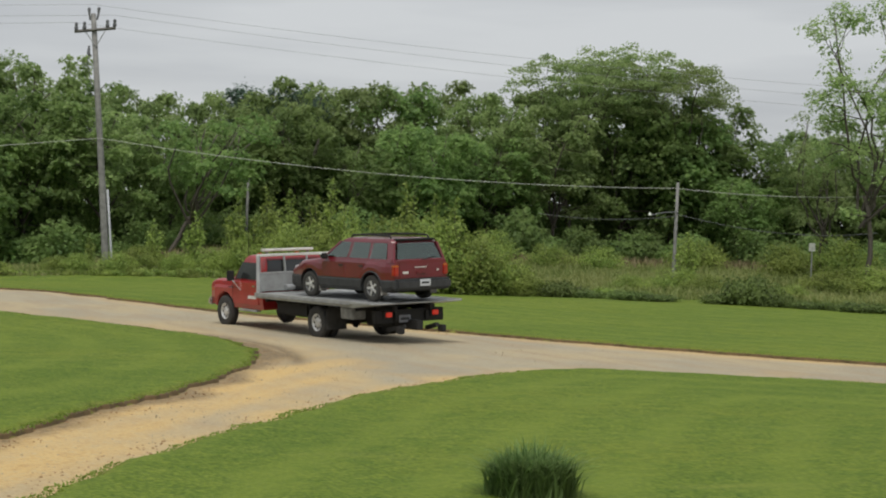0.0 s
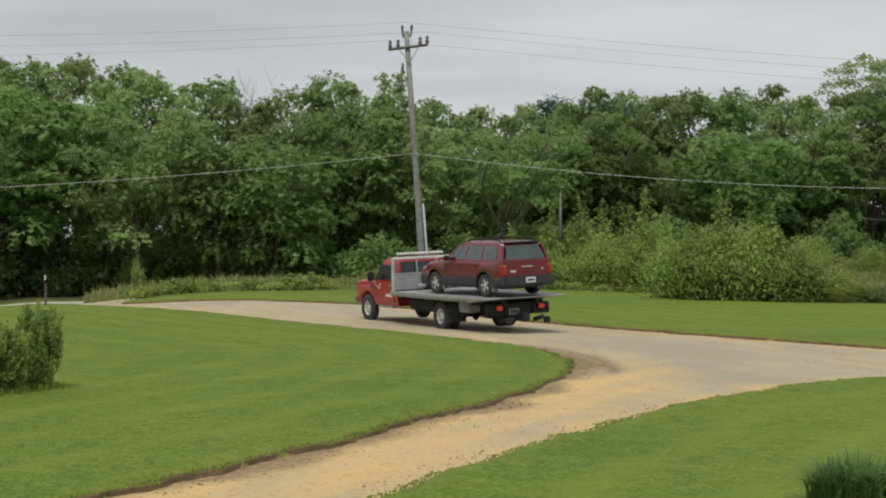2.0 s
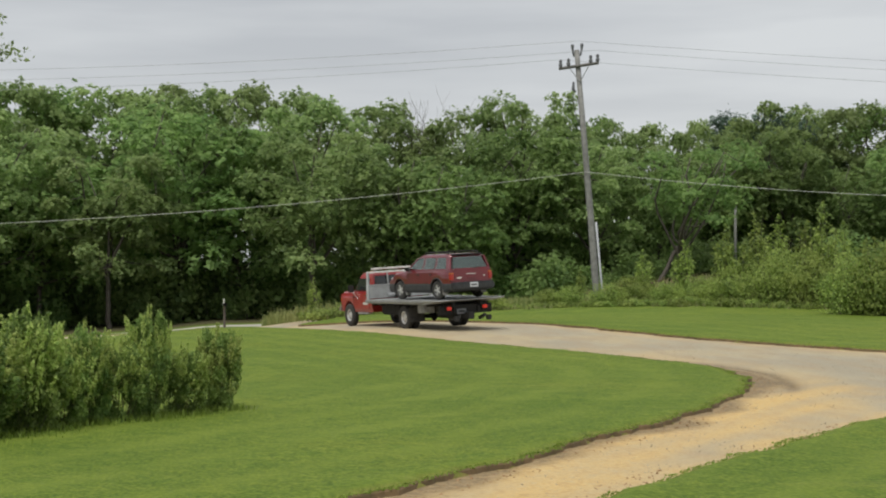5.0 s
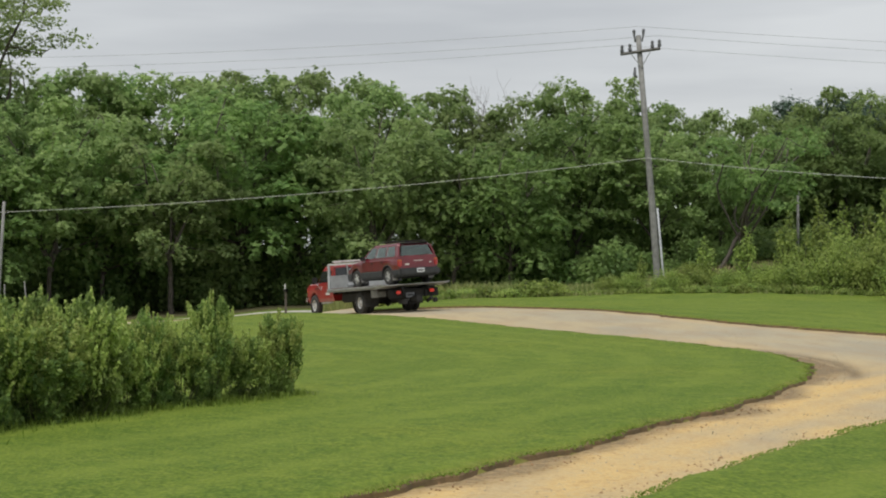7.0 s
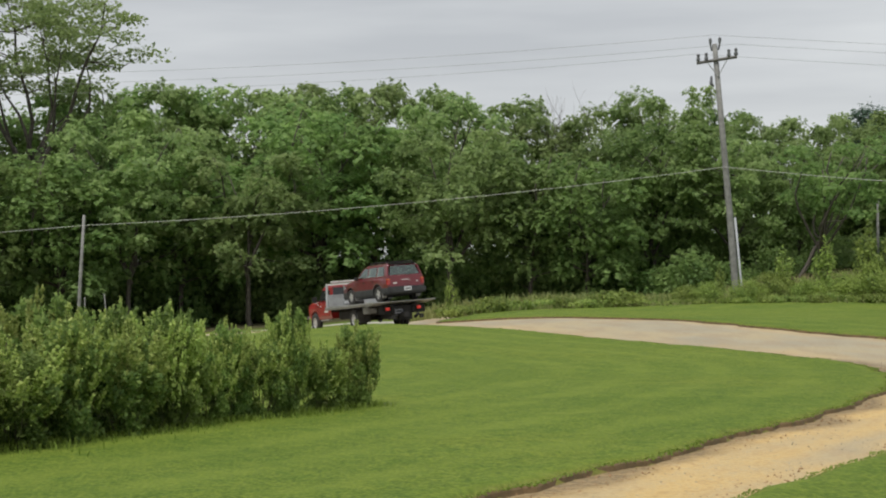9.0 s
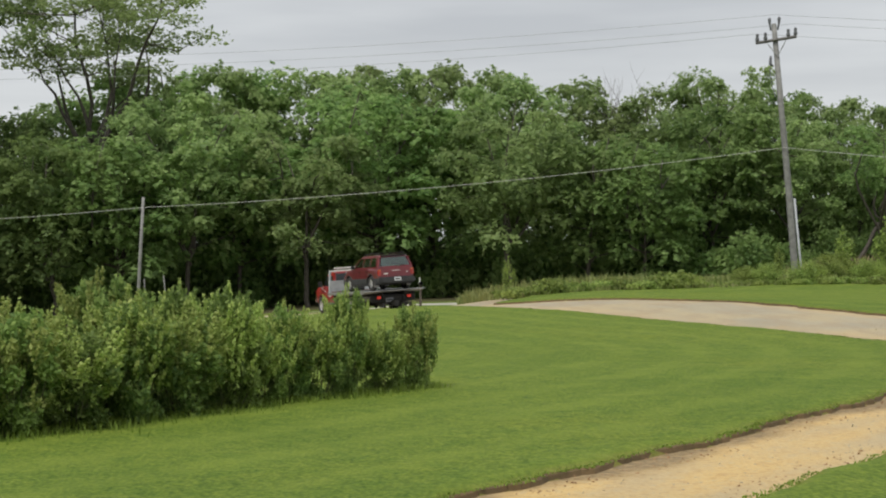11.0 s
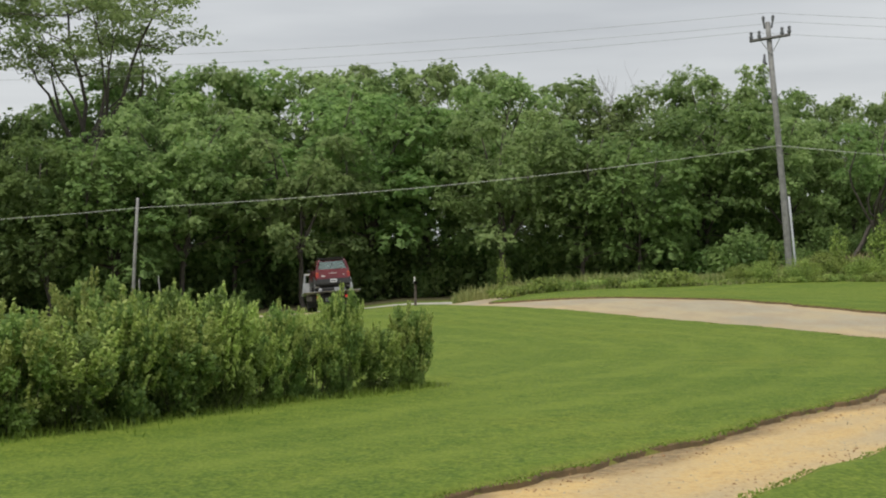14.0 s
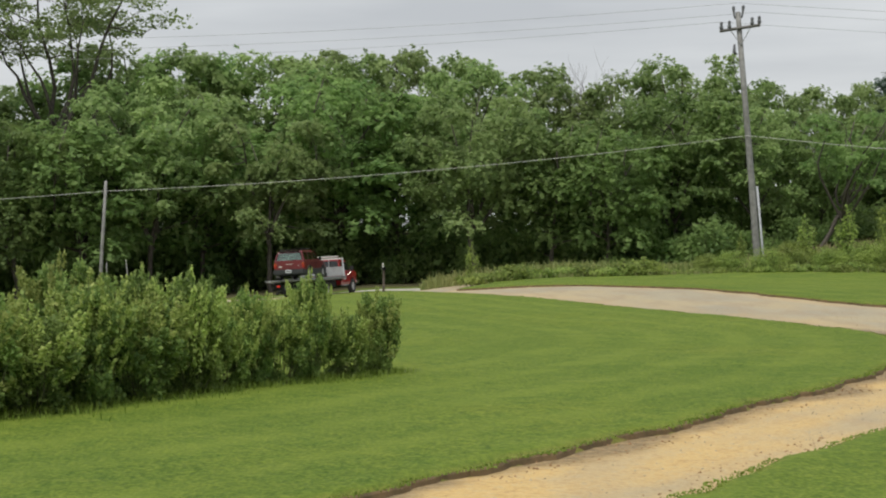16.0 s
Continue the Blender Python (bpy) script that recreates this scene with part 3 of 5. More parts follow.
def lobed_tree(name, label, seed, height, spread, low, lobes, twigs, per, leaf, material, lobe=(1.1, 2.0), flat=0.62, trunk_r=0.2, forks=6, lean=0.0, lift=0.75, droop=0.3):
    """A trunk with limbs that carry rounded lobes of foliage, each of leafy twigs that reach out and droop."""
    rng = np.random.default_rng(seed)
    root = thing(name, label, "tree")
    knee = np.array([rng.normal() * 0.3 + lean * 0.4, rng.normal() * 0.3, max(height * 0.3, low * 0.8)])
    paths = [bent((0, 0, -0.4), knee, trunk_r, trunk_r * 0.75, rng, 6, 0.03)]
    joints = []
    for k in range(forks):
        w = 2 * math.pi * (k + rng.uniform(-0.3, 0.3)) / forks
        out = spread * rng.uniform(0.3, 0.7)
        tip = np.array([math.cos(w) * out + lean, math.sin(w) * out, height * rng.uniform(0.65, 0.92)])
        limb = bent(knee - (0, 0, rng.uniform(0, knee[2] * 0.3)), tip, trunk_r * 0.55, 0.035, rng, 7, 0.1)
        paths.append(limb)
        joints += limb[2:]
    joints += paths[0][3:]
    mid, half = (height + low) / 2, (height - low) / 2
    cents, sizes, norms = [], [], []
    for i in range(lobes):
        uz = 0.84 - 1.69 * (i + 0.5) / lobes
        w = 2.39996 * i + rng.uniform(-0.4, 0.4)
        ring = math.sqrt(max(0, 1 - uz * uz))
        r = rng.uniform(0.8, 0.95) if i < 7 else rng.uniform(0.5, 0.95) if i % 4 else rng.uniform(0.15, 0.5)
        size = rng.uniform(*lobe)
        c = np.array([math.cos(w) * ring * spread * r + lean, math.sin(w) * ring * spread * r, mid + uz * half * r])
        c[2] = min(c[2], height - size * flat * 0.9)
        j = min(joints, key=lambda q: np.linalg.norm(q[0] - c) + 0.8 * max(0, q[0][2] - c[2]))
        paths.append(bent(j[0], c, min(j[1] * 0.6, 0.06), 0.02, rng, 4, 0.08))
        d = rng.normal(size=(twigs, 3))
        d[:, 2] += 0.3
        d /= np.linalg.norm(d, axis=1)[:, None]
        foot = c + d * size * rng.uniform(0.4, 0.88, (twigs, 1)) * (1, 1, flat)
        way = d * (1, 1, 0.3) + rng.normal(size=(twigs, 3)) * 0.4
        way /= np.linalg.norm(way, axis=1)[:, None]
        reach = size * rng.uniform(0.3, 0.6, (twigs, 1, 1))
        u = rng.random((twigs, per, 1))
        p = foot[:, None] + way[:, None] * reach * u - np.array([0, 0, droop]) * reach * u * u + rng.normal(0, 0.07, (twigs, per, 3))
        cents.append(p.reshape(-1, 3))
        norms.append((d[:, None] * 0.75 + np.array([0, 0, lift]) + rng.normal(0, 0.42, (twigs, per, 3))).reshape(-1, 3))
        sizes.append(rng.uniform(0.65, 1.25, twigs * per) * leaf)
    part("trunk", tubes(paths, 4), BARK, root, smooth=True)
    v, f = leaf_tris(np.concatenate(cents), np.concatenate(sizes), np.concatenate(norms), rng)
    part("crown", (v.tolist(), [], f.tolist()), material, root)
    return root, float(v[:, 2].max())


WOOD = "trees of the wood"
made = [
    lobed_tree("tree", "leafy green broadleaf tree at the wood's edge", 11, 12.5, 4.8, 1.0, 40, 56, 8, 0.182, LEAF_WOOD),
    lobed_tree("tree", "broad green tree with layered sprays of leaves", 12, 13.5, 5.3, 1.6, 38, 56, 8, 0.187, LEAF_WOOD, (1.2, 2.2), 0.5),
    lobed_tree("tree", "tall green woodland tree with an uneven crown", 13, 14.0, 4.4, 2.2, 36, 56, 8, 0.182, LEAF_WOOD, (1.0, 1.9), forks=5),
    lobed_tree("tree", "pale green woodland tree in young leaf", 14, 13.0, 4.6, 2.0, 42, 52, 8, 0.163, LEAF_PALE, (0.8, 1.6)),
    lobed_tree("tree", "broad tree with feathery leaves, coloured pale green for haze", 15, 13.5, 5.2, 2.5, 42, 52, 8, 0.165, LEAF_PALE, (0.9, 1.8), 0.42, droop=0.5),
]
kinds, TALL = [m[0] for m in made], [m[1] for m in made]
for k in kinds:
    tagged(k, group=WOOD)
open_tree = make_tree("tall_tree", "tall open tree with dark forked limbs and thin foliage", 21, 17.0, 5.6, 11.0, 90, 115, 0.13, LEAF_PALE, forks=9, size=(0.7, 1.35), trunk_r=0.26, hollow=0.3, flat=0.36)
pine, PINE_TOP = lobed_tree("pine_tree", "dark blue-green pine tree behind the wood", 22, 15.0, 4.6, 8.0, 44, 60, 9, 0.14, LEAF_PINE, (1.0, 1.5), 0.8, forks=5, lift=0.7, droop=-0.5)
under = stems_shrub("understorey_bush", "green bush at the foot of the wood", 31, 3.2, 1.7, 22, 88, 0.14, LEAF_WOOD, "bush", group="bushes at the wood's edge")


def bare_tree(seed, height, spread):
    rng = np.random.default_rng(seed)
    root = thing("bare_tree", "leafless grey tree among green ones", "tree")
    paths = [bent((0, 0, -0.3), (0, 0, height * 0.5), 0.16, 0.09, rng, 6, 0.02)]

    def grow(p, d, length, r, depth):
        q = p + d * length
        path = bent(p, q, r, r * 0.55, rng, 4, 0.06)
        paths.append(path)
        if depth:
            for _ in range(4 if depth > 1 else 3):
                e = d + rng.normal(size=3) * 0.38
                e[2] += 0.25
                e /= np.linalg.norm(e)
                grow(path[rng.integers(1, 4)][0], e, length * rng.uniform(0.5, 0.75), r * 0.5, depth - 1)
    for k in range(7):
        w = 2 * math.pi * k / 7
        d = np.array([math.cos(w) * spread, math.sin(w) * spread, 1.0])
        grow(np.array([0, 0, height * (0.3 + 0.03 * k)]), d / np.linalg.norm(d), height * 0.38, 0.07, 3)
    part("trunk", tubes(paths, 4), worn("bare_wood", (0.23, 0.21, 0.2), (0.13, 0.115, 0.11), 0.95, 0, 5, 40), root)
    return root


bare = bare_tree(41, 13.5, 0.2)

rng = random.Random(5)
# the front of the wood: (azimuth, distance, kind, scale)
FRONT = []
az = 17.0
while az > -40:
    d = 106 + rng.uniform(-2.5, 3) + 8 * float(smoothstep(8, 22, -az)) + 14 * float(smoothstep(20, 30, -az))
    FRONT.append((az, d, rng.choice((0, 0, 1, 1, 2, 3, 4)), rng.uniform(0.72, 0.95)))
    az -= rng.uniform(1.7, 2.5)
# the skyline of the wood, as heights in degrees over the eye
SKY_AZ = [-42, -36, -34.1, -33, -31.5, -30.8, -29, -26, -24.9, -22, -19.5, -17.6, -15.8, -14.3, -12.8, -11.5, -10.3, -8.5, -7.4, -7.1, -6.6, -5.5, -4.5, -3.2, -2.5, -1.6, -0.2, 2, 3.4, 5.2, 6.9, 7.8, 9.5, 10.8, 11.8, 17]
SKY_UP = [3.6, 3.6, 3.7, 3.25, 4.3, 4.7, 4.9, 4.8, 4.7, 4.9, 5.0, 4.4, 4.2, 4.3, 4.6, 4.85, 5.2, 4.8, 3.7, 3.6, 4.0, 4.65, 5.35, 5.15, 5.35, 5.6, 5.7, 5.55, 5.2, 5.5, 5.7, 5.35, 4.7, 4.1, 3.9, 3.9]


def skyline(az):
    return float(np.interp(az, SKY_AZ, SKY_UP))


# The back row leans to the pale kinds: haze put into leaf colour.
BACK = []
az = 17.5
while az > -42:
    BACK.append((az, 120 + rng.uniform(-3, 6) + 12 * float(smoothstep(18, 30, -az)), rng.choice((1, 2, 3, 4, 4))))
    az -= rng.uniform(1.2, 1.55)
for az, d, k, s in FRONT:
    x, y = polar(az, d)
    top = EYE + d * math.tan(radians(skyline(az) * rng.uniform(0.68, 0.95))) - lie_at(x, y)
    stand(kinds[k], az, d, top / TALL[k], rng.uniform(0.95, 1.05), rng=rng)
for az, d, k in BACK:
    x, y = polar(az, d)
    top = EYE + d * math.tan(radians(skyline(az) * rng.uniform(1.01, 1.08))) - lie_at(x, y)
    wide = min(1.0, rng.uniform(0.78, 0.95))
    stand(kinds[k], az, d, top / TALL[k] * wide, 1 / wide, rng=rng)
for i in range(60):
    az = 17 - 58 * i / 60 + rng.uniform(-0.5, 0.5)
    d = 100 + 9 * float(smoothstep(-14, -4, az)) + rng.uniform(-1.5, 3) + 9 * float(smoothstep(8, 22, -az)) + 13 * float(smoothstep(20, 30, -az))
    stand(under, az, d, rng.uniform(0.55, 1.15), rng.uniform(0.7, 1.2), rng=rng)
for i in range(52):
    az = 16 - 54 * i / 52 + rng.uniform(-0.5, 0.5)
    stand(under, az, 110 + rng.uniform(-2, 2) + 8 * float(smoothstep(8, 22, -az)) + 14 * float(smoothstep(20, 30, -az)), rng.uniform(0.9, 1.6), rng.uniform(1.0, 1.5), rng=rng)
for i in range(34):
    stand(under, 17 - 58 * i / 34 + rng.uniform(-0.4, 0.4), 132 + rng.uniform(-3, 3) + 6 * float(smoothstep(20, 30, -(17 - 58 * i / 34))), rng.uniform(1.9, 2.4), rng.uniform(0.8, 1.1), rng=rng)
for k in kinds + [under]:
    k.matrix_basis = pose(*polar(24 + 3 * len(k.name), 118), -0.5)
kinds[0].matrix_basis, kinds[1].matrix_basis, kinds[2].matrix_basis, kinds[3].matrix_basis, kinds[4].matrix_basis = [pose(*polar(a, 116), -1, 0, 0, 40 * a) for a in (19, 22, 25, -44, -47)]
under.matrix_basis = pose(*polar(19, 101), -1)
stand(open_tree, 9.4, 112, 1.27, 1.0, 20, copied=False)
stand(open_tree, 15.0, 114, 1.25, 1.0, 140)
stand(open_tree, -27.2, 128, 0.7, 1.0, 60)
stand(open_tree, -28.6, 131, 0.74, 1.0, 200)
stand(open_tree, -30.2, 129, 0.69, 1.0, 310)
slender, SLENDER_TOP = lobed_tree("slender_tree", "slender tree with thin pale foliage and bare twigs", 23, 15.0, 3.4, 2.0, 44, 34, 8, 0.085, LEAF_PALE, (0.5, 1.1), 0.7, 0.15, 7)
stand(slender, -36.1, 92, 15.2 / SLENDER_TOP, 1.0, 40, copied=False)
stand(slender, -38.4, 97, 14.5 / SLENDER_TOP, 1.0, 160)
stand(slender, -34.9, 104, 9.0 / SLENDER_TOP, 1.0, 250)
leaner, LEANER_TOP = lobed_tree("leaning_tree", "dark leaning tree with bare arching limbs and little foliage", 24, 9.0, 4.2, 3.0, 26, 30, 7, 0.14, LEAF_WOOD, (0.6, 1.2), 0.4, 0.15, 9, lean=3.0)
stand(leaner, -14.2, 101, 0.95, 1.0, -10, copied=False)
pine_x, pine_y = polar(-17.7, 127)
stand(pine, -17.7, 127, 1.2 * (EYE + 127 * math.tan(radians(5.35)) - lie_at(pine_x, pine_y)) / PINE_TOP, 0.8, 0, copied=False)
stand(bare, -7.2, 124, 0.92, 1.0, 10, copied=False)
stand(bare, -31.7, 137, 0.82, 1.0, 80)


# ---- shrub row on the lawn ----
ROW = "shrubs of the row"
shrub = rounded_shrub("lawn_shrub", "leafy green shrub with yellowish tips on the lawn", 51, 64, 96, 0.029, LEAF_SHRUB, ROW)
shrub_b = rounded_shrub("lawn_shrub", "leafy green shrub with upright shoots on the lawn", 52, 58, 96, 0.029, LEAF_SHRUB, ROW)
# x, y, height, width
SHRUBS = [(0.3, 31.0, 1.3, 0.72), (-0.3, 30.2, 1.06, 0.8), (-0.85, 29.5, 1.18, 0.9), (-1.3, 28.7, 1.1, 1.0), (-1.75, 28.2, 1.05, 0.9), (-2.0, 27.8, 1.13, 0.85), (-2.5, 26.7, 1.38, 1.2), (-3.1, 25.8, 1.45, 1.3), (-3.7, 24.8, 1.38, 1.3), (-4.3, 23.8, 1.35, 1.4), (-4.9, 22.9, 1.3, 1.45), (-5.6, 22.0, 1.3, 1.5),
          (-4.3, 26.0, 1.55, 1.3), (-5.3, 25.0, 1.55, 1.4), (-6.1, 24.5, 1.75, 1.5), (-6.8, 23.3, 1.7, 1.5), (-3.3, 27.3, 1.4, 1.1), (-6.9, 26.0, 1.8, 1.5), (-2.6, 28.2, 1.25, 1.0)]
for i, (x, y, h, w) in enumerate(SHRUBS):
    w *= 1.2 if i > 4 else 1.08
    h *= 0.93 if i > 4 else 1.04
    near = float(np.interp(y, (22, 31), (0.955, 0.91)))
    x, y = x * near, y * near
    m = pose(x, y, lie_at(x, y) - 0.03, 0, 0, 73 * i) @ Matrix.Diagonal((w, w, h, 1))
    if i < 2:
        (shrub_b if i else shrub).matrix_basis = m
    else:
        copy_thing(shrub_b if i % 2 else shrub, m)

nrng = np.random.default_rng(7)


def strewn(n, xr, yr, keep):
    p = np.stack([nrng.uniform(*xr, n), nrng.uniform(*yr, n)], 1)
    p = p[keep(p[:, 0], p[:, 1])]
    return np.column_stack([p, lie(p[:, 0], p[:, 1]) - 0.03])


# long grass round the feet of the shrubs
feet = np.concatenate([np.column_stack([nrng.normal(x, 0.36 * w, 420), nrng.normal(y, 0.36 * w, 420)]) for x, y, h, w in SHRUBS])
feet *= np.interp(feet[:, 1], (22, 31), (0.955, 0.91))[:, None]
feet = np.column_stack([feet, lie(feet[:, 0], feet[:, 1]) - 0.02])
tagged(part("long_grass", blades(feet, nrng.uniform(0.05, 0.17, len(feet)), nrng, 0.008, 0.8), BLADE_EDGE), "long green grass round the shrubs' feet", "grass", kind="stuff")

# ---- ornamental clump in the near lawn ----
tx, ty = polar(-26.1, 16.4)
clump = thing("grass_clump", "dark green clump of long ornamental grass in the lawn", "plant", pose(tx, ty, lie_at(tx, ty)))
for k in range(9):
    w, r = 2 * math.pi * k / 8, (0.24 if k < 8 else 0)
    c = np.column_stack([nrng.normal(r * math.cos(w), 0.075, 230), nrng.normal(r * math.sin(w), 0.075, 230), np.full(230, -0.02)])
    part("tuft", blades(c, nrng.uniform(0.26, 0.62, 230) * (1.12 - np.hypot(c[:, 0], c[:, 1])), nrng, 0.009, 1.3), BLADE_DARK, clump)

# ---- rough field: tall weeds and bushes ----
FIELD_EDGE = np.array([(-12, 86), (2.5, 77), (4.2, 74.5), (8, 74), (13, 75.5), (17, 76), (22, 74.5), (30, 70.5), (34, 67.5), (39, 63.5), (46, 61), (70, 58)])


def in_field(x, y):
    edge = np.interp(x, FIELD_EDGE[:, 0], FIELD_EDGE[:, 1])
    wob = np.array([noise.noise((a * 0.5, b * 0.5, 1.7)) for a, b in zip(x, y)]) * 0.7
    return (y > edge + wob) & (x > 4.3 - 0.35 * (y - 76)) & (road_distance(x, y) > 4)


p = strewn(60000, (3, 70), (58, 92), in_field)
edge = np.interp(p[:, 0], FIELD_EDGE[:, 0], FIELD_EDGE[:, 1])
tall = np.array([0.5 + 0.5 * noise.noise((a * 0.22, b * 0.22, 5.0)) for a, b in p[:, :2]])
tagged(part("tall_weeds", blades(p, nrng.uniform(0.3, 0.7, len(p)) * (0.5 + 0.75 * tall) * (0.55 + 0.45 * smoothstep(0, 5, p[:, 1] - edge)) * (0.75 + 0.45 * smoothstep(18, 30, p[:, 0]) + 0.45 * (1 - smoothstep(9, 15, p[:, 0]))), nrng, 0.035, 0.9), BLADES), "tall unmown weeds and grass of the field", "weeds", kind="stuff")
p = strewn(26000, (16, 90), (90, 128), in_field)
tagged(part("tall_weeds", blades(p, nrng.uniform(0.4, 1.0, len(p)), nrng, 0.05, 0.5), DRY_WEED), "tall dry weeds before the wood", "weeds", kind="stuff")

FIELD = "bushes of the field"
bush = stems_shrub("field_bush", "green leafy bush in the rough field", 61, 2.2, 1.5, 44, 150, 0.065, LEAF_FIELD, "bush", group=FIELD)
sapling = stems_shrub("sapling", "young upright sapling with light leaves", 62, 2.4, 0.5, 14, 80, 0.065, LEAF_FIELD, "sapling", 0.1, group=FIELD)
# azimuth, distance, scale, height factor
BUSHES = [(-20.6, 73, 0.95, 1.15), (-21.6, 72.5, 1.1, 1.1), (-22.8, 72, 1.1, 1.15), (-23.9, 72, 0.95, 1.05), (-24.7, 72.5, 0.9, 0.9), (-25.6, 72, 0.6, 0.75), (-29.0, 80, 0.6, 0.6),
          (-30.4, 82, 0.8, 0.6), (-31.3, 81, 0.7, 0.6), (-34.0, 79, 0.5, 0.6), (-35.3, 86, 1.0, 0.6), (-36.5, 87, 1.1, 0.6), (-37.4, 78, 0.5, 0.5), (-26.4, 98, 0.8, 0.8), (-28.0, 99, 0.9, 0.7),
          (-18.2, 80, 0.9, 1.15), (-17.0, 82, 0.8, 1.0), (-19.3, 79, 0.9, 1.2), (-15.8, 81, 0.6, 0.85), (-14.7, 81, 0.5, 0.8), (-12.8, 79, 0.55, 0.75), (-11.6, 79.5, 0.5, 0.75), (-10.9, 80, 0.4, 0.8), (-13.6, 83, 0.7, 0.7), (-33.8, 102, 1.1, 0.8), (-31.0, 104, 1.1, 0.8), (-35.5, 103, 1.2, 0.9), (-24.5, 102, 1.0, 0.9)]
for i, (az, d, s, h) in enumerate(BUSHES):
    stand(bush, az, d, s, h, 57 * i, copied=i > 0)
low_shrub = stems_shrub("low_shrub", "low dark green shrub at the mown lawn's edge", 64, 1.0, 1.1, 40, 120, 0.06, LEAF_LOW, "shrub", 0.3, group="low shrubs along the lawn's edge")
LOWS = [(-26.7, 72.5, 0.9, 0.75), (-27.5, 72.2, 0.8, 0.65), (-28.9, 71.8, 0.95, 0.6), (-29.8, 71.5, 0.9, 0.5), (-31.9, 71, 0.8, 0.8), (-32.7, 71, 1.15, 1.5), (-33.3, 70.5, 0.9, 1.0), (-34.6, 70, 0.9, 0.5), (-36.0, 69, 1.0, 0.6), (-37.5, 69, 1.0, 0.6)]
for i, (az, d, s, h) in enumerate(LOWS):
    stand(low_shrub, az, d, s, h, 67 * i, copied=i > 0)
weed = stems_shrub("weed_clump", "low leafy green weeds at the field's edge", 63, 0.95, 0.8, 22, 55, 0.08, LEAF_FIELD, "weeds", 0.4, group="weeds along the field's edge")
wr = random.Random(9)
for i in range(44):
    wx = 4.8 + 33 * (i / 44) ** 0.9 + wr.uniform(-0.2, 0.2)
    wy = float(np.interp(wx, FIELD_EDGE[:, 0], FIELD_EDGE[:, 1])) + wr.uniform(0.4, 2.2)
    ws = wr.uniform(0.5, 1.0) * (1.5 if wx < 12 else 0.85)
    m = pose(wx, wy, lie_at(wx, wy) - 0.02, 0, 0, wr.uniform(0, 360)) @ Matrix.Diagonal((ws, ws, ws * wr.uniform(0.75, 1.1), 1))
    if i:
        copy_thing(weed, m)
    else:
        weed.matrix_basis = m
SAPS = [(-20.9, 73.5, 1.1, 1.25), (-21.8, 73, 1.2, 1.2), (-22.6, 73, 1.1, 1.2), (-23.4, 72.5, 1.1, 1.15), (-19.6, 80, 1.2, 1.25), (-17.4, 82, 1.1, 1.2), (-16.4, 83, 1.0, 1.15), (-3.5, 80, 0.55, 1.05), (-14.0, 84, 0.85, 0.9), (-15.2, 83, 0.9, 1.0), (-18.0, 84, 1.3, 1.0), (-19.0, 84, 1.2, 1.0), (-12.0, 86, 0.5, 1.0), (-30.7, 86, 1.0, 0.9), (-20.0, 85, 1.1, 1.1)]
for i, (az, d, s, h) in enumerate(SAPS):
    stand(sapling, az, d, s, h, 91 * i, copied=i > 0)


# ---- utility poles and wires ----
def point(az, up, d):
    x, y = polar(az, d)
    return np.array([x, y, EYE + d * math.tan(radians(up))])


STEEL = worn("galvanised_steel", (0.42, 0.43, 0.44), (0.28, 0.28, 0.28), 0.5, 0.7)
PORCELAIN = worn("grey_porcelain", (0.16, 0.165, 0.18), (0.1, 0.1, 0.11), 0.35)
CONDUIT_DARK = worn("dark_mailbox_metal", (0.06, 0.06, 0.058), (0.035, 0.035, 0.034), 0.5)
GREY_PIPE = worn("grey_conduit", (0.4, 0.42, 0.44), (0.3, 0.31, 0.32), 0.6)


def box(size, at=(0, 0, 0), bevel=0.0, turn=None):
    bm = bmesh.new()
    bmesh.ops.create_cube(bm, size=1, matrix=Matrix.LocRotScale(at, turn, size))
    if bevel:
        bmesh.ops.bevel(bm, geom=bm.edges[:], offset=bevel, segments=2, affect="EDGES")
    return bm


def rod(a, b, r, sides=8, r2=None):
    return tubes([[(np.array(a, float), r), (np.array(b, float), r if r2 is None else r2)]], sides)


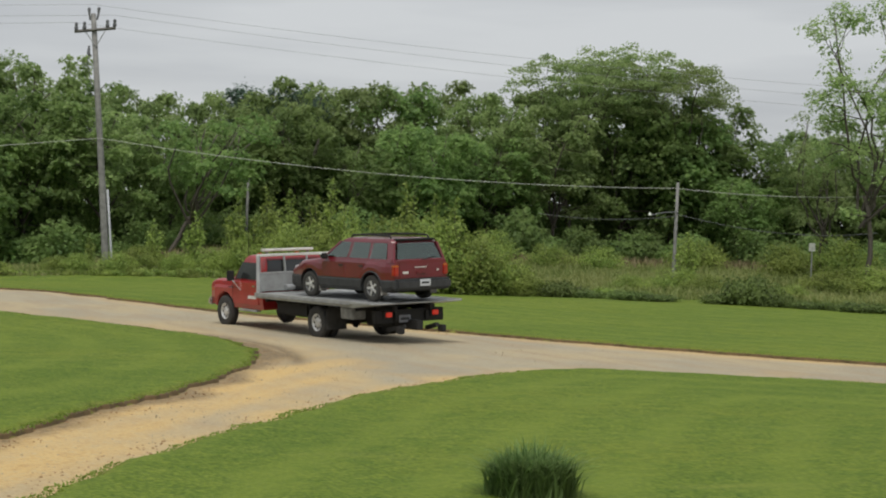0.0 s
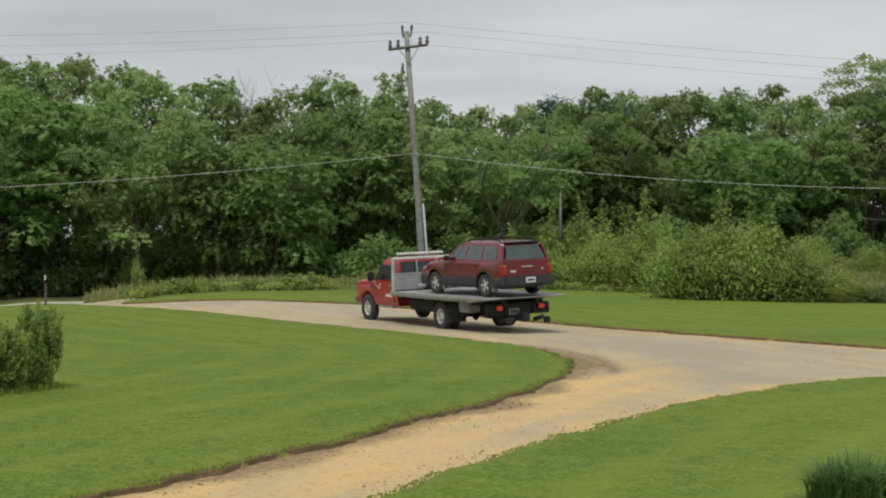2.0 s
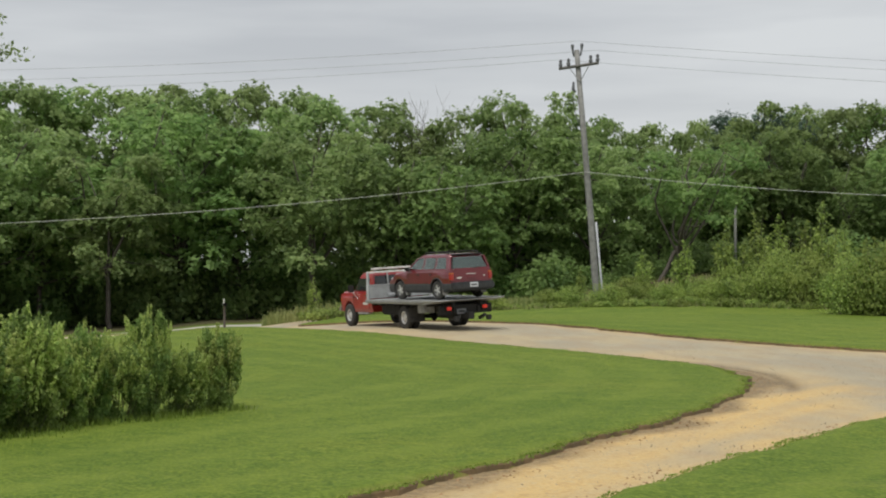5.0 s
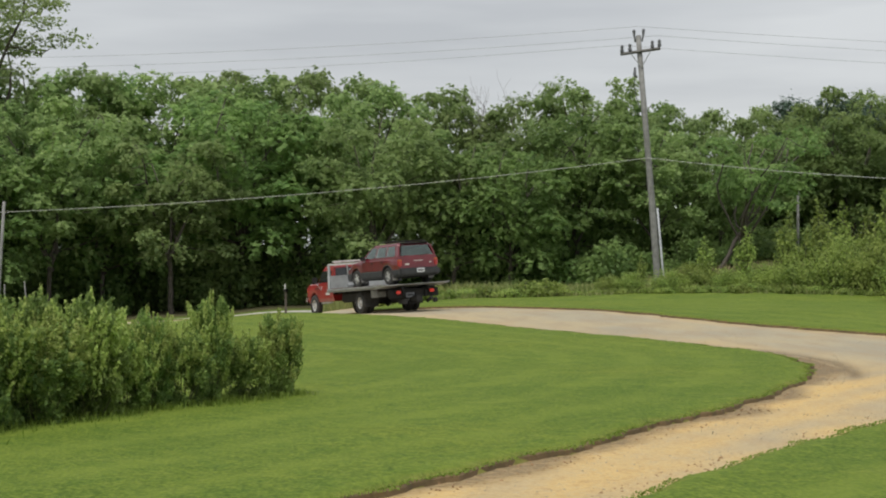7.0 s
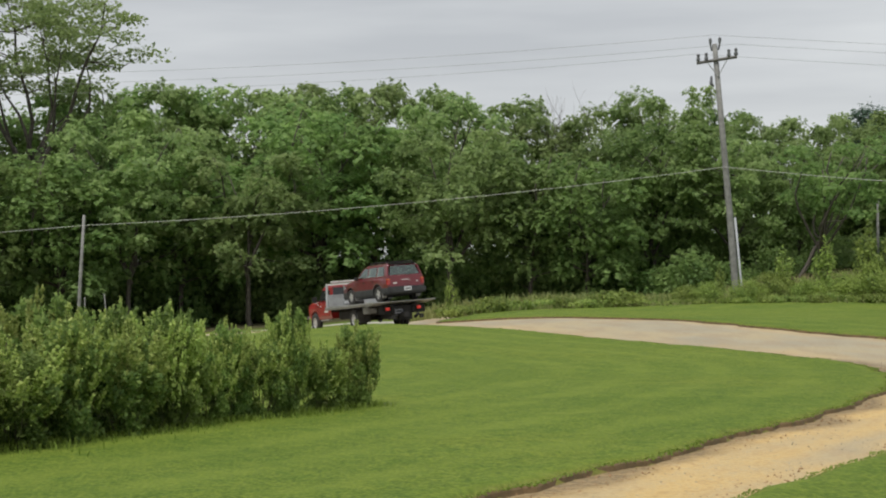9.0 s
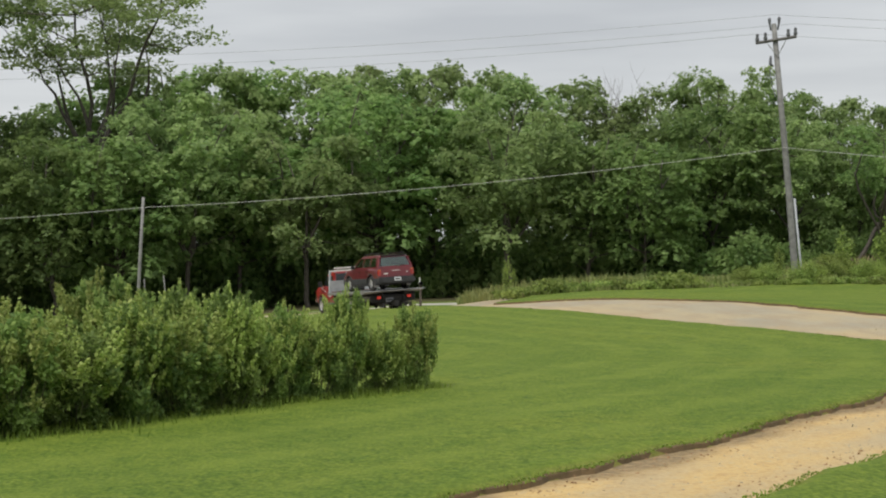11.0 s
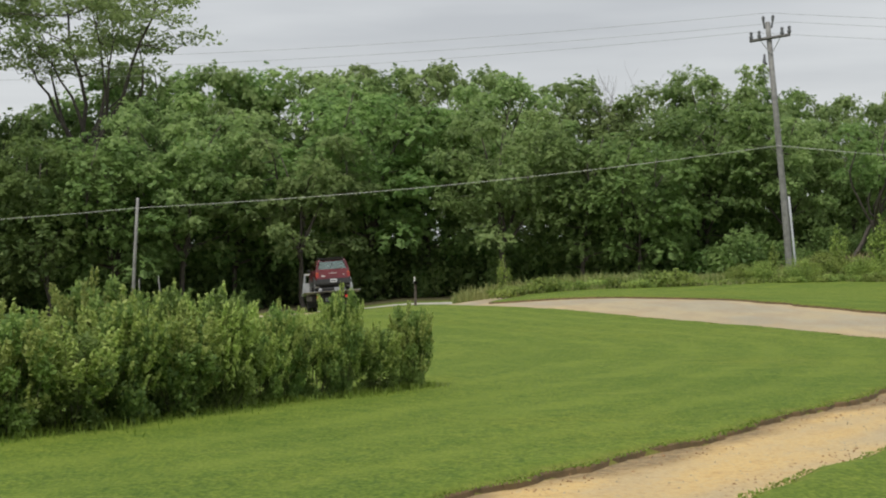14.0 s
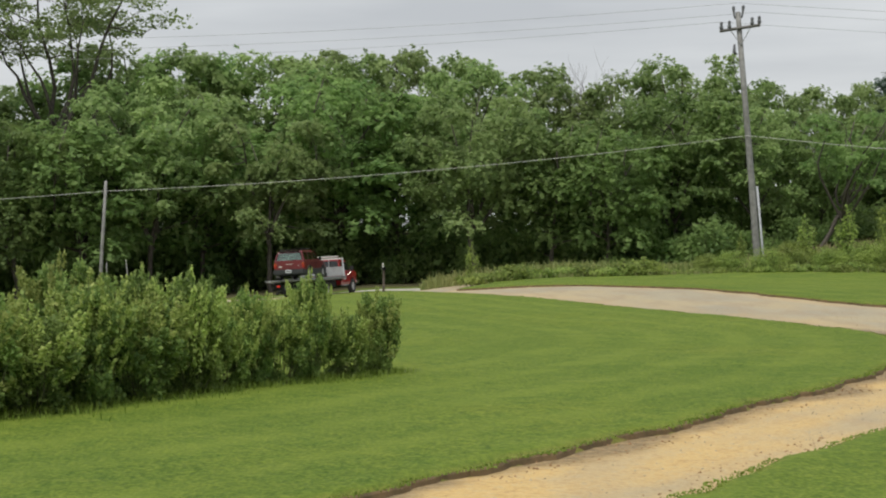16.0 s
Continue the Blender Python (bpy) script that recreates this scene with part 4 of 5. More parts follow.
def utility_pole():
    foot, top = point(-12.5, -0.9, 90), point(-11.85, 6.75, 90)
    x, y = foot[:2]
    foot[2] = lie_at(x, y)
    root = thing("utility_pole", "weathered wooden utility pole with a crossarm, leaning slightly", "utility pole", pose(*foot))
    t = top - foot
    part("shaft", tubes([[(t * u - (0, 0, 0.5 * (u == 0)), 0.185 - 0.06 * u) for u in (0, 0.3, 0.6, 1)]], 12), POLE_WOOD, root, smooth=True)
    along = np.array([0.93, -0.36, 0.12])
    along /= np.linalg.norm(along)
    a0 = t * 0.935 + np.array([0, -0.18, 0])
    part("crossarm", tubes([[(a0 - along * 1.0, 0.075), (a0 + along * 1.0, 0.075)]], 4), worn("dark_crossarm_wood", (0.13, 0.125, 0.118), (0.08, 0.077, 0.072), 0.9, 0, 4, 50), root, "dark weathered crossarm")
    for k in (-0.92, -0.52, 0.6, 0.95):
        b = a0 + along * k
        part("insulator", tubes([[(b + (0, 0, 0.06), 0.05), (b + (0, 0, 0.12), 0.1), (b + (0, 0, 0.22), 0.1), (b + (0, 0, 0.24), 0.06), (b + (0, 0, 0.38), 0.085), (b + (0, 0, 0.44), 0.05)]], 8), PORCELAIN, root)
    for k in (-0.16, 0.16):
        b = t * 0.975 + along * k
        part("pole_top_pin", tubes([[(b, 0.05), (b + (k * 0.4, 0, 0.3), 0.05), (b + (k * 0.5, 0, 0.55), 0.085), (b + (k * 0.5, 0, 0.62), 0.05)]], 8), PORCELAIN, root)
    for k in (-0.5, 0.55):
        part("brace", rod(a0 + along * k, t * 0.87 + np.array([0, -0.16, 0]), 0.02, 6), STEEL, root)
    part("cutout", tubes([[(t * 0.83 + np.array([-0.25, -0.15, 0.0]), 0.04), (t * 0.83 + np.array([-0.4, -0.2, 0.12]), 0.09), (t * 0.83 + np.array([-0.38, -0.2, 0.5]), 0.05)]], 8), PORCELAIN, root)
    part("jumper", tubes([[(t * 0.83 + np.array(q), 0.018) for q in ((-0.38, -0.2, 0.3), (-0.42, -0.2, -0.4), (-0.3, -0.2, -1.0), (-0.12, -0.18, -1.5))]], 5), PORCELAIN, root)
    part("conduit", rod(np.array([0.24, -0.12, 0]), t * 0.31 + np.array([0.22, -0.12, 0]), 0.055, 8), GREY_PIPE, root, smooth=True)
    return foot + t


pole_top = utility_pole()


def small_pole(az, d, up, r, label, lean=(0, 0)):
    x, y = polar(az, d)
    z = lie_at(x, y)
    h = EYE + d * math.tan(radians(up)) - z
    root = thing("service_pole", label, "utility pole", pose(x, y, z))
    part("shaft", tubes([[(np.array([lean[0] * u * h, lean[1] * u * h, u * h - 0.4 * (u == 0)]), r * (1 - 0.25 * u)) for u in (0, 0.5, 1)]], 10), POLE_WOOD, root, smooth=True)
    return np.array([x + lean[0] * h, y, z + h])


left_top = small_pole(8.2, 90, 1.5, 0.095, "short grey wooden service pole by the road", (0.06, 0))
right_top = small_pole(-30.3, 92, 2.15, 0.1, "short grey service pole in the field", (0.02, 0))
small_pole(-16.8, 104, 1.97, 0.09, "thin grey pole before the wood")
small_pole(7.93, 91, -1.05, 0.035, "thin short stake beside the road", (-0.01, 0))
small_pole(7.2, 91, -0.95, 0.035, "thin leaning stake beside the road", (-0.1, 0))

WIRE = worn("dull_aluminium_wire", (0.4, 0.41, 0.42), (0.3, 0.3, 0.31), 0.6, 0.3, relief=0)
CABLE = worn("pale_cable", (0.55, 0.55, 0.53), (0.42, 0.42, 0.4), 0.6, relief=0)


def wire(a, b, sag, r, material, label):
    a, b = np.array(a), np.array(b)
    pts = [a + (b - a) * u - np.array([0, 0, 4 * sag * u * (1 - u)]) for u in np.linspace(0, 1, 25)]
    tagged(part("wire", tubes([[(q, r) for q in pts]], 5), material), label, "wire", "wires of the line")


arm = np.array([0.93, -0.36, 0.12])
for k, drop, up_l, up_r in ((0.0, 0.0, 5.55, 4.75), (0.95, -0.35, 5.25, 4.45), (-0.9, -0.55, 4.95, 4.1)):
    p0 = pole_top + arm * k + np.array([0, 0, drop + (0.45 if k == 0 else 0.2)])
    wire(p0, point(19, up_l, 108), 0.7, 0.009, WIRE, "thin overhead power wire between poles")
    wire(p0, point(-44, up_r, 118), 0.7, 0.009, WIRE, "thin overhead power wire between poles")
mid_pole = point(-12.15, 2.92, 89.8)
wire(mid_pole, left_top - (0, 0, 0.5), 0.36, 0.013, CABLE, "pale sagging cable along the road")
wire(left_top - (0, 0, 0.5), point(24, 0.5, 84), 0.3, 0.013, CABLE, "pale sagging cable along the road")
wire(mid_pole, right_top - (0, 0, 0.3), 0.55, 0.013, CABLE, "pale sagging cable along the field")
wire(right_top - (0, 0, 0.3), point(-38, 2.0, 96), 0.3, 0.013, CABLE, "pale sagging cable along the field")

# dark lines and a yard lamp on the field's service pole
wire(right_top - (0, 0, 1.7), point(-26.0, 1.05, 104), 0.25, 0.016, PORCELAIN, "dark insulated line from the service pole")
wire(right_top - (0, 0, 1.6), point(-36.5, 0.75, 108), 0.5, 0.016, PORCELAIN, "dark insulated line from the service pole")
lamp_at = right_top - (0, 0, 1.65)
yard_lamp = thing("yard_lamp", "pale yard lamp on an arm of the service pole", "lamp", pose(*lamp_at))
part("arm", tubes([[(np.array([0, -0.1, 0.15]), 0.03), (np.array([-0.9, -0.3, 0.1]), 0.03), (np.array([-1.75, -0.5, -0.05]), 0.025)]], 6), PORCELAIN, yard_lamp)
part("shade", tubes([[(np.array([-1.85, -0.5, 0.06]), 0.04), (np.array([-1.85, -0.5, 0.02]), 0.06), (np.array([-1.85, -0.5, -0.06]), 0.1), (np.array([-1.85, -0.5, -0.1]), 0.06)]], 10), worn("pale_lamp_glass", (0.75, 0.76, 0.74), (0.6, 0.61, 0.6), 0.4), yard_lamp, smooth=True)

# ---- mailbox and sign ----
mx, my = polar(-0.72, 83.5)
mail = thing("mailbox", "grey mailbox on a wooden post by the road", "mailbox", pose(mx, my, lie_at(mx, my), 0, 0, 98))
part("post", box((0.1, 0.1, 1.1), (0, 0, 0.45), 0.01), BARK, mail)
part("box", tubes([[(np.array([-0.26, 0, 1.06]), 0.085), (np.array([0.26, 0, 1.06]), 0.085)]], 10), CONDUIT_DARK, mail)
part("flag", box((0.05, 0.05, 0.22), (-0.18, 0.06, 1.22), 0.004), worn("white_paint", (0.75, 0.75, 0.73), (0.6, 0.6, 0.58), 0.6), mail)
sx, sy = polar(-34.55, 96)
sign = thing("field_sign", "small pale blank sign on a post in the field", "sign", pose(sx, sy, lie_at(sx, sy), 0, 0, -30))
part("post", box((0.07, 0.07, 2.2), (0, 0, 1.1), 0.008), STEEL, sign)
part("panel", box((0.32, 0.03, 0.42), (0, -0.06, 2.1), 0.006), worn("sign_face", (0.62, 0.62, 0.58), (0.45, 0.45, 0.42), 0.6), sign)


# ---- ragged grass along the drive's edges ----
line = np.array(ISLAND_EDGE[6:-18] + FAR_EDGE[14:-18] + NEAR_EDGE[14:-8])
seg = np.repeat(np.arange(len(line) - 1), 400)
jump = np.hypot(*(line[1:] - line[:-1]).T)
seg = seg[(jump[seg] < 3) & (nrng.random(len(seg)) < jump[seg] / 1.2)]
q = line[seg] + (line[seg + 1] - line[seg]) * nrng.random((len(seg), 1)) + nrng.normal(0, 0.16, (len(seg), 2))
qd = drive_distance(q[:, 0], q[:, 1]) + wobble(q[:, 0], q[:, 1], 0.9, 0.22) + wobble(q[:, 0], q[:, 1], 3.5, 0.08)
q = q[(qd > -0.05) & (qd < 0.4)]
q = np.column_stack([q, lie(q[:, 0], q[:, 1]) - 0.02])
tagged(part("edge_grass", blades(q, nrng.uniform(0.012, 0.035, len(q)), nrng, 0.009, 1.3), BLADE_EDGE), "uncut grass along the drive's edges", "grass", kind="stuff")


# ---- loose stones and clods on the drive ----
def stones(points, radii, rng):
    base = np.array([(1, 0, 0), (-1, 0, 0), (0, 1, 0), (0, -1, 0), (0, 0, 1), (0, 0, -1)], float)
    n = len(points)
    v = base[None] * rng.uniform(0.6, 1.3, (n, 6, 1)) * np.asarray(radii)[:, None, None] * (1, 1, 0.7) + rng.normal(0, 0.15, (n, 6, 3)) * np.asarray(radii)[:, None, None] + points[:, None]
    faces = np.array([(0, 2, 4), (2, 1, 4), (1, 3, 4), (3, 0, 4), (2, 0, 5), (1, 2, 5), (3, 1, 5), (0, 3, 5)])
    return v.reshape(-1, 3).tolist(), [], (np.arange(n)[:, None, None] * 6 + faces[None]).reshape(-1, 3).tolist()


q = np.column_stack([nrng.uniform(-2, 26, 36000), nrng.uniform(12, 50, 36000)])
qd = drive_distance(q[:, 0], q[:, 1])
q = q[(qd < 0.05) & (nrng.random(len(q)) < np.where(qd > -0.7, 0.9, 0.3))]
q = np.column_stack([q, lie(q[:, 0], q[:, 1]) - 0.078])
q = q[np.argsort(-drive_distance(q[:, 0], q[:, 1]))][::-1]
half = len(q) * 3 // 5
tagged(part("gravel_stones", stones(q[:half], nrng.uniform(0.006, 0.016, half), nrng), GRAVEL), "loose pale stones on the drive", "stones", kind="stuff")
tagged(part("soil_clods", stones(q[half:], nrng.uniform(0.006, 0.02, len(q) - half), nrng), SOIL), "brown clods of soil on the drive", "soil", kind="stuff")



# ---- vehicles: shared shapes ----
RED = worn("red_truck_paint", (0.33, 0.017, 0.017), (0.26, 0.015, 0.015), 0.32, 0, 3, 50, 0.5, 0.02)
MAROON = worn("maroon_car_paint", (0.15, 0.012, 0.02), (0.115, 0.01, 0.016), 0.3, 0, 3, 50, 0.7, 0.02)
CLADDING = worn("dark_grey_cladding", (0.036, 0.038, 0.04), (0.025, 0.026, 0.028), 0.6, 0, 5, 60)
BLACK = worn("black_chassis", (0.012, 0.012, 0.012), (0.02, 0.019, 0.017), 0.75, 0, 5, 40)
RUBBER = worn("tyre_rubber", (0.024, 0.024, 0.024), (0.05, 0.046, 0.04), 0.85, 0, 8, 60)
ALLOY = worn("dull_alloy", (0.66, 0.66, 0.65), (0.45, 0.44, 0.42), 0.45, 0.4, 8, 50)
DIM_ALLOY = worn("shaded_alloy_dish", (0.2, 0.2, 0.2), (0.12, 0.12, 0.115), 0.5, 0.4, 8, 50)
ALU = worn("deck_aluminium", (0.42, 0.43, 0.43), (0.29, 0.29, 0.285), 0.5, 0.45, 3, 40)
TOOLBOX = worn("dirty_toolbox_metal", (0.3, 0.3, 0.29), (0.16, 0.16, 0.155), 0.55, 0.3, 5, 40)
DARK_GLASS = worn("dark_cab_glass", (0.016, 0.018, 0.02), (0.024, 0.026, 0.026), 0.12, 0, 1.2, 8, 0.3, 0)
DULL_PLATE = worn("dirty_plate", (0.22, 0.23, 0.25), (0.15, 0.155, 0.17), 0.6)
WHITE = worn("dirty_white_paint", (0.68, 0.67, 0.64), (0.5, 0.49, 0.46), 0.55, 0, 6, 50)
CHROME = worn("chrome", (0.62, 0.62, 0.62), (0.5, 0.5, 0.5), 0.2, 0.95, 4, 40, relief=0)
SEAT = worn("grey_seat_cloth", (0.3, 0.3, 0.285), (0.2, 0.2, 0.19), 0.9, 0, 8, 60)


def window_glass(name, tint, gloss):
    """Thin tinted glass: sees through, and mirrors more at a slant."""
    m, n, l, b = shader(name, 0.05)
    clear, shine, both, fres = n.new("ShaderNodeBsdfTransparent"), n.new("ShaderNodeBsdfGlossy"), n.new("ShaderNodeMixShader"), n.new("ShaderNodeFresnel")
    clear.inputs["Color"].default_value = (*tint, 1)
    shine.inputs["Roughness"].default_value = 0.06
    shine.inputs["Color"].default_value = (0.88, 1, 0.94, 1)
    fres.inputs["IOR"].default_value = gloss
    l.new(fres.outputs["Fac"], both.inputs["Fac"])
    l.new(clear.outputs["BSDF"], both.inputs[1])
    l.new(shine.outputs["BSDF"], both.inputs[2])
    l.new(both.outputs["Shader"], n["Material Output"].inputs["Surface"])
    return m


GLASS = window_glass("tinted_window_glass", (0.84, 0.9, 0.87), 2.25)
REAR_GLASS = window_glass("tinted_rear_glass", (0.78, 0.85, 0.82), 2.25)
RED_LENS = worn("red_lens", (0.4, 0.03, 0.02), (0.28, 0.02, 0.015), 0.2, 0, 5, 60, 0.6, 0)
AMBER_LENS = worn("amber_lens", (0.5, 0.13, 0.02), (0.4, 0.1, 0.02), 0.25, 0, 5, 60, 0.5, 0)
PLATE = worn("pale_plate", (0.6, 0.62, 0.65), (0.48, 0.5, 0.53), 0.5, 0, 6, 60)
MUD = worn("splashed_rubber", (0.05, 0.048, 0.045), (0.03, 0.029, 0.027), 0.8)
PALE_FLAP = worn("pale_dusty_flap", (0.3, 0.29, 0.27), (0.18, 0.17, 0.16), 0.8)
lamp_mat, ln, ll, lb = shader("tail_lamp_lens", 0.25)
lb.inputs["Base Color"].default_value = (0.25, 0.015, 0.012, 1)
lb.inputs["Emission Color"].default_value = (1, 0.06, 0.03, 1)
lb.inputs["Emission Strength"].default_value = 0.28


def loft(stations):
    """A body closed through rings (x, [(half width, z) from sill to top])."""
    bm = bmesh.new()
    rings = []
    for x, prof in stations:
        pts = [(x, w, z) for w, z in prof] + [(x, -w, z) for w, z in reversed(prof)]
        rings.append([bm.verts.new(p) for p in pts])
    for a, b in zip(rings[:-1], rings[1:]):
        n = len(a)
        for k in range(n):
            bm.faces.new((a[k], a[(k + 1) % n], b[(k + 1) % n], b[k]))
    bm.faces.new(rings[0])
    bm.faces.new(rings[-1])
    return bm


def arch_stations(lo, hi, axles, r, step=0.16):
    xs = set(np.arange(lo, hi, step).round(3)) | {lo, hi}
    for a in axles:
        xs = {x for x in xs if abs(x - a) > r + 0.03}
        xs |= {round(a + r * math.cos(math.pi * k / 12), 4) for k in range(13)} | {a - r - 0.012, a + r + 0.012}
    return sorted(x for x in xs if lo <= x <= hi)


def arch(x, axles, r, centre_z, floor):
    for a in axles:
        if abs(x - a) <= r + 1e-4:
            return max(floor, centre_z + math.sqrt(max(0, r * r - (x - a) ** 2)))
    return floor


def slab(points, thick=0.012, inset=0.0):
    """A flat panel standing proud of the face on which its corners lie (given anticlockwise from outside)."""
    p = [Vector(q) for q in points]
    n = (p[1] - p[0]).cross(p[2] - p[0]).normalized()
    c = sum(p, Vector()) / len(p)
    q = [c + (v - c) * (1 - inset) for v in p]
    bm = bmesh.new()
    a = [bm.verts.new(v - n * thick) for v in q]
    b = [bm.verts.new(v + n * thick) for v in q]
    k = len(q)
    bm.faces.new(b)
    bm.faces.new(a[::-1])
    for i in range(k):
        bm.faces.new((a[i], a[(i + 1) % k], b[(i + 1) % k], b[i]))
    return bm


def revolve(profile, segments=28):
    """A ring round the y axis from (radius, y) pairs."""
    v, f, n = [], [], len(profile)
    for k in range(segments):
        w = 2 * math.pi * k / segments
        v += [(r * math.cos(w), y, r * math.sin(w)) for r, y in profile]
    for k in range(segments):
        o = ((k + 1) % segments) * n
        f += [[k * n + i, k * n + i + 1, o + i + 1, o + i] for i in range(n - 1)]
    return v, [], f


def put(ob, x, y, z, turned=0):
    ob.matrix_basis = pose(x, y, z, 0, 0, turned)
    return ob


def wheel(parent, x, y, r, width, rim_r, kind, name="wheel"):
    """A tyre with its rim facing outwards."""
    h = width / 2
    tyre = part(name, revolve([(rim_r * 0.98, -h * 0.8), (r * 0.9, -h), (r * 0.985, -h * 0.72), (r, -h * 0.3), (r, h * 0.3), (r * 0.985, h * 0.72), (r * 0.9, h), (rim_r * 0.98, h * 0.8)]), RUBBER, parent, smooth=True)
    rim_bm = revolve([(rim_r, -h * 0.8), (rim_r, h * 0.78), (rim_r * 0.93, h * 0.82), (rim_r * 0.88, h * 0.5), (rim_r * 0.6, h * 0.3), (rim_r * 0.4, h * 0.62), (rim_r * 0.3, h * 0.7), (0.0, h * 0.72)] if kind == "steel" else
                     [(rim_r, -h * 0.8), (rim_r, h * 0.78), (rim_r * 0.9, h * 0.8), (rim_r * 0.86, h * 0.1), (0.0, h * 0.1)])
    part("rim", rim_bm, ALLOY if kind == "steel" else DIM_ALLOY, tyre, smooth=True)
    if kind == "alloy":
        for k in range(5):
            w = 2 * math.pi * k / 5
            sp = box((rim_r * 0.92, 0.03, rim_r * 0.3), (rim_r * 0.47, h * 0.62, 0), 0.01)
            bmesh.ops.rotate(sp, verts=sp.verts, cent=(0, 0, 0), matrix=Matrix.Rotation(w, 3, "Y"))
            part("spoke", sp, ALLOY, tyre)
        part("hub", revolve([(rim_r * 0.27, h * 0.5), (rim_r * 0.25, h * 0.8), (0, h * 0.82)], 16), ALLOY, tyre, smooth=True)
    else:
        for k in range(8):
            w = 2 * math.pi * k / 8
            part("hand_hole", revolve([(0.028, h * 0.47), (0.0, h * 0.5)], 10), BLACK, tyre).matrix_basis = pose(rim_r * 0.68 * math.cos(w), 0.006, rim_r * 0.68 * math.sin(w))
    put(tyre, x, y, r, 0 if y > 0 else 180)
    return tyre


# ---- the tow truck ----
truck = thing("tow_truck", "red flatbed tow truck with a grey aluminium deck", "truck")
AX = 4.1
TR = 0.375


def truck_body():
    st = []
    for x in arch_stations(2.38, 4.86, [AX], 0.49):
        front = smoothstep(4.55, 4.86, x)
        low = arch(x, [AX], 0.49, TR, 0.5 + 0.06 * float(front))
        top = 1.22 if x < 3.55 else 1.22 - 0.02 * (x - 3.55) - 0.05 * float(smoothstep(4.5, 4.86, x))
        w = 0.98 - 0.05 * float(smoothstep(4.6, 4.86, x))
        st.append((x, [(w - 0.04, low), (w, max(low + 0.03, 0.72)), (w + 0.005, max(low + 0.05, 0.98)), (w - 0.015, max(low + 0.07, 1.05)), (w - 0.03, top - 0.05), (w - 0.1, top), (0.4, top + 0.025)]))
    return loft(st)


cab = part("cab", truck_body(), RED, truck, "faded red cab with bonnet")
st = []
for u, x0, x1, w in ((0, 2.4, 3.72, 0.93), (0.5, 2.43, 3.5, 0.875), (0.86, 2.46, 3.32, 0.82), (0.96, 2.52, 3.24, 0.78), (1.0, 2.62, 3.12, 0.68)):
    st.append((1.2 + 0.66 * u, x0, x1, w))
bm = bmesh.new()
rings = [[bm.verts.new(p) for p in ((x0, w, z), (x1 - 0.04, w, z), (x1, w - 0.08, z), (x1, -w + 0.08, z), (x1 - 0.04, -w, z), (x0, -w, z))] for z, x0, x1, w in st]
for a, b in zip(rings[:-1], rings[1:]):
    for k in range(6):
        bm.faces.new((a[k], a[(k + 1) % 6], b[(k + 1) % 6], b[k]))
bm.faces.new(rings[-1])
bm.faces.new(rings[0][::-1])
part("roof", bm, RED, truck)
for s in (1, -1):
    q = [(2.62, 0.925 * s, 1.24), (3.6, 0.925 * s, 1.24), (3.38, 0.845 * s, 1.66), (2.64, 0.845 * s, 1.66)]
    part("side_window", slab(q if s < 0 else q[::-1], 0.012), DARK_GLASS, truck)
    door = part("door", slab([(2.55, 0.975 * s, 0.62), (3.62, 0.975 * s, 0.62), (3.64, 0.975 * s, 1.16), (2.55, 0.975 * s, 1.16)][::-s], 0.016), RED, truck)
    part("door_handle", box((0.14, 0.03, 0.035), (2.72, 1.0 * s, 1.08), 0.008), CHROME, door)
    part("lettering", box((0.34, 0.006, 0.08), (2.8, 0.994 * s, 0.8), 0.002), WHITE, door, "row of white door lettering")
    part("door_seam", box((0.014, 0.006, 0.56), (3.66, 0.982 * s, 0.88)), BLACK, door)
    part("side_mirror", box((0.07, 0.2, 0.26), (3.5, 1.14 * s, 1.32), 0.02), BLACK, truck)
    part("mirror_arm", rod((3.52, 0.9 * s, 1.2), (3.5, 1.12 * s, 1.26), 0.012), CHROME, truck)
    part("mirror_arm", rod((3.3, 0.98 * s, 0.95), (3.5, 1.12 * s, 1.24), 0.012), CHROME, truck)
    part("headlight", box((0.05, 0.28, 0.17), (4.87, 0.72 * s, 0.98), 0.015), PLATE, truck)
    part("side_marker", box((0.12, 0.02, 0.07), (4.68, 0.965 * s, 0.92), 0.006), AMBER_LENS, truck)
    part("roof_marker", box((0.08, 0.1, 0.05), (3.1, 0.55 * s, 1.875), 0.015), AMBER_LENS, truck)
    part("fender_trim", box((0.5, 0.012, 0.02), (3.62, 0.987 * s, 1.02), 0.004), BLACK, truck)
part("windscreen", slab([(3.71, -0.8, 1.26), (3.71, 0.8, 1.26), (3.36, 0.72, 1.74), (3.36, -0.72, 1.74)], 0.012), DARK_GLASS, truck)
part("rear_window", slab([(2.405, 0.84, 1.27), (2.405, -0.84, 1.27), (2.452, -0.78, 1.74), (2.452, 0.78, 1.74)], 0.012), DARK_GLASS, truck)
part("grille", box((0.04, 1.15, 0.26), (4.865, 0, 0.95), 0.01), BLACK, truck)
part("front_bumper", box((0.16, 1.95, 0.2), (4.93, 0, 0.6), 0.04), CHROME, truck, "chrome front bumper")
part("roof_beacon_bar", box((0.16, 1.5, 0.07), (2.72, 0, 1.98), 0.025), WHITE, truck, "white light bar over the cab")
for s in (1, -1):
    part("beacon_stand", box((0.06, 0.05, 0.18), (2.72, 0.6 * s, 1.9), 0.008), STEEL, truck)
part("antenna", rod((3.3, 0.75, 1.8), (3.25, 0.75, 2.5), 0.006, 5), BLACK, truck)

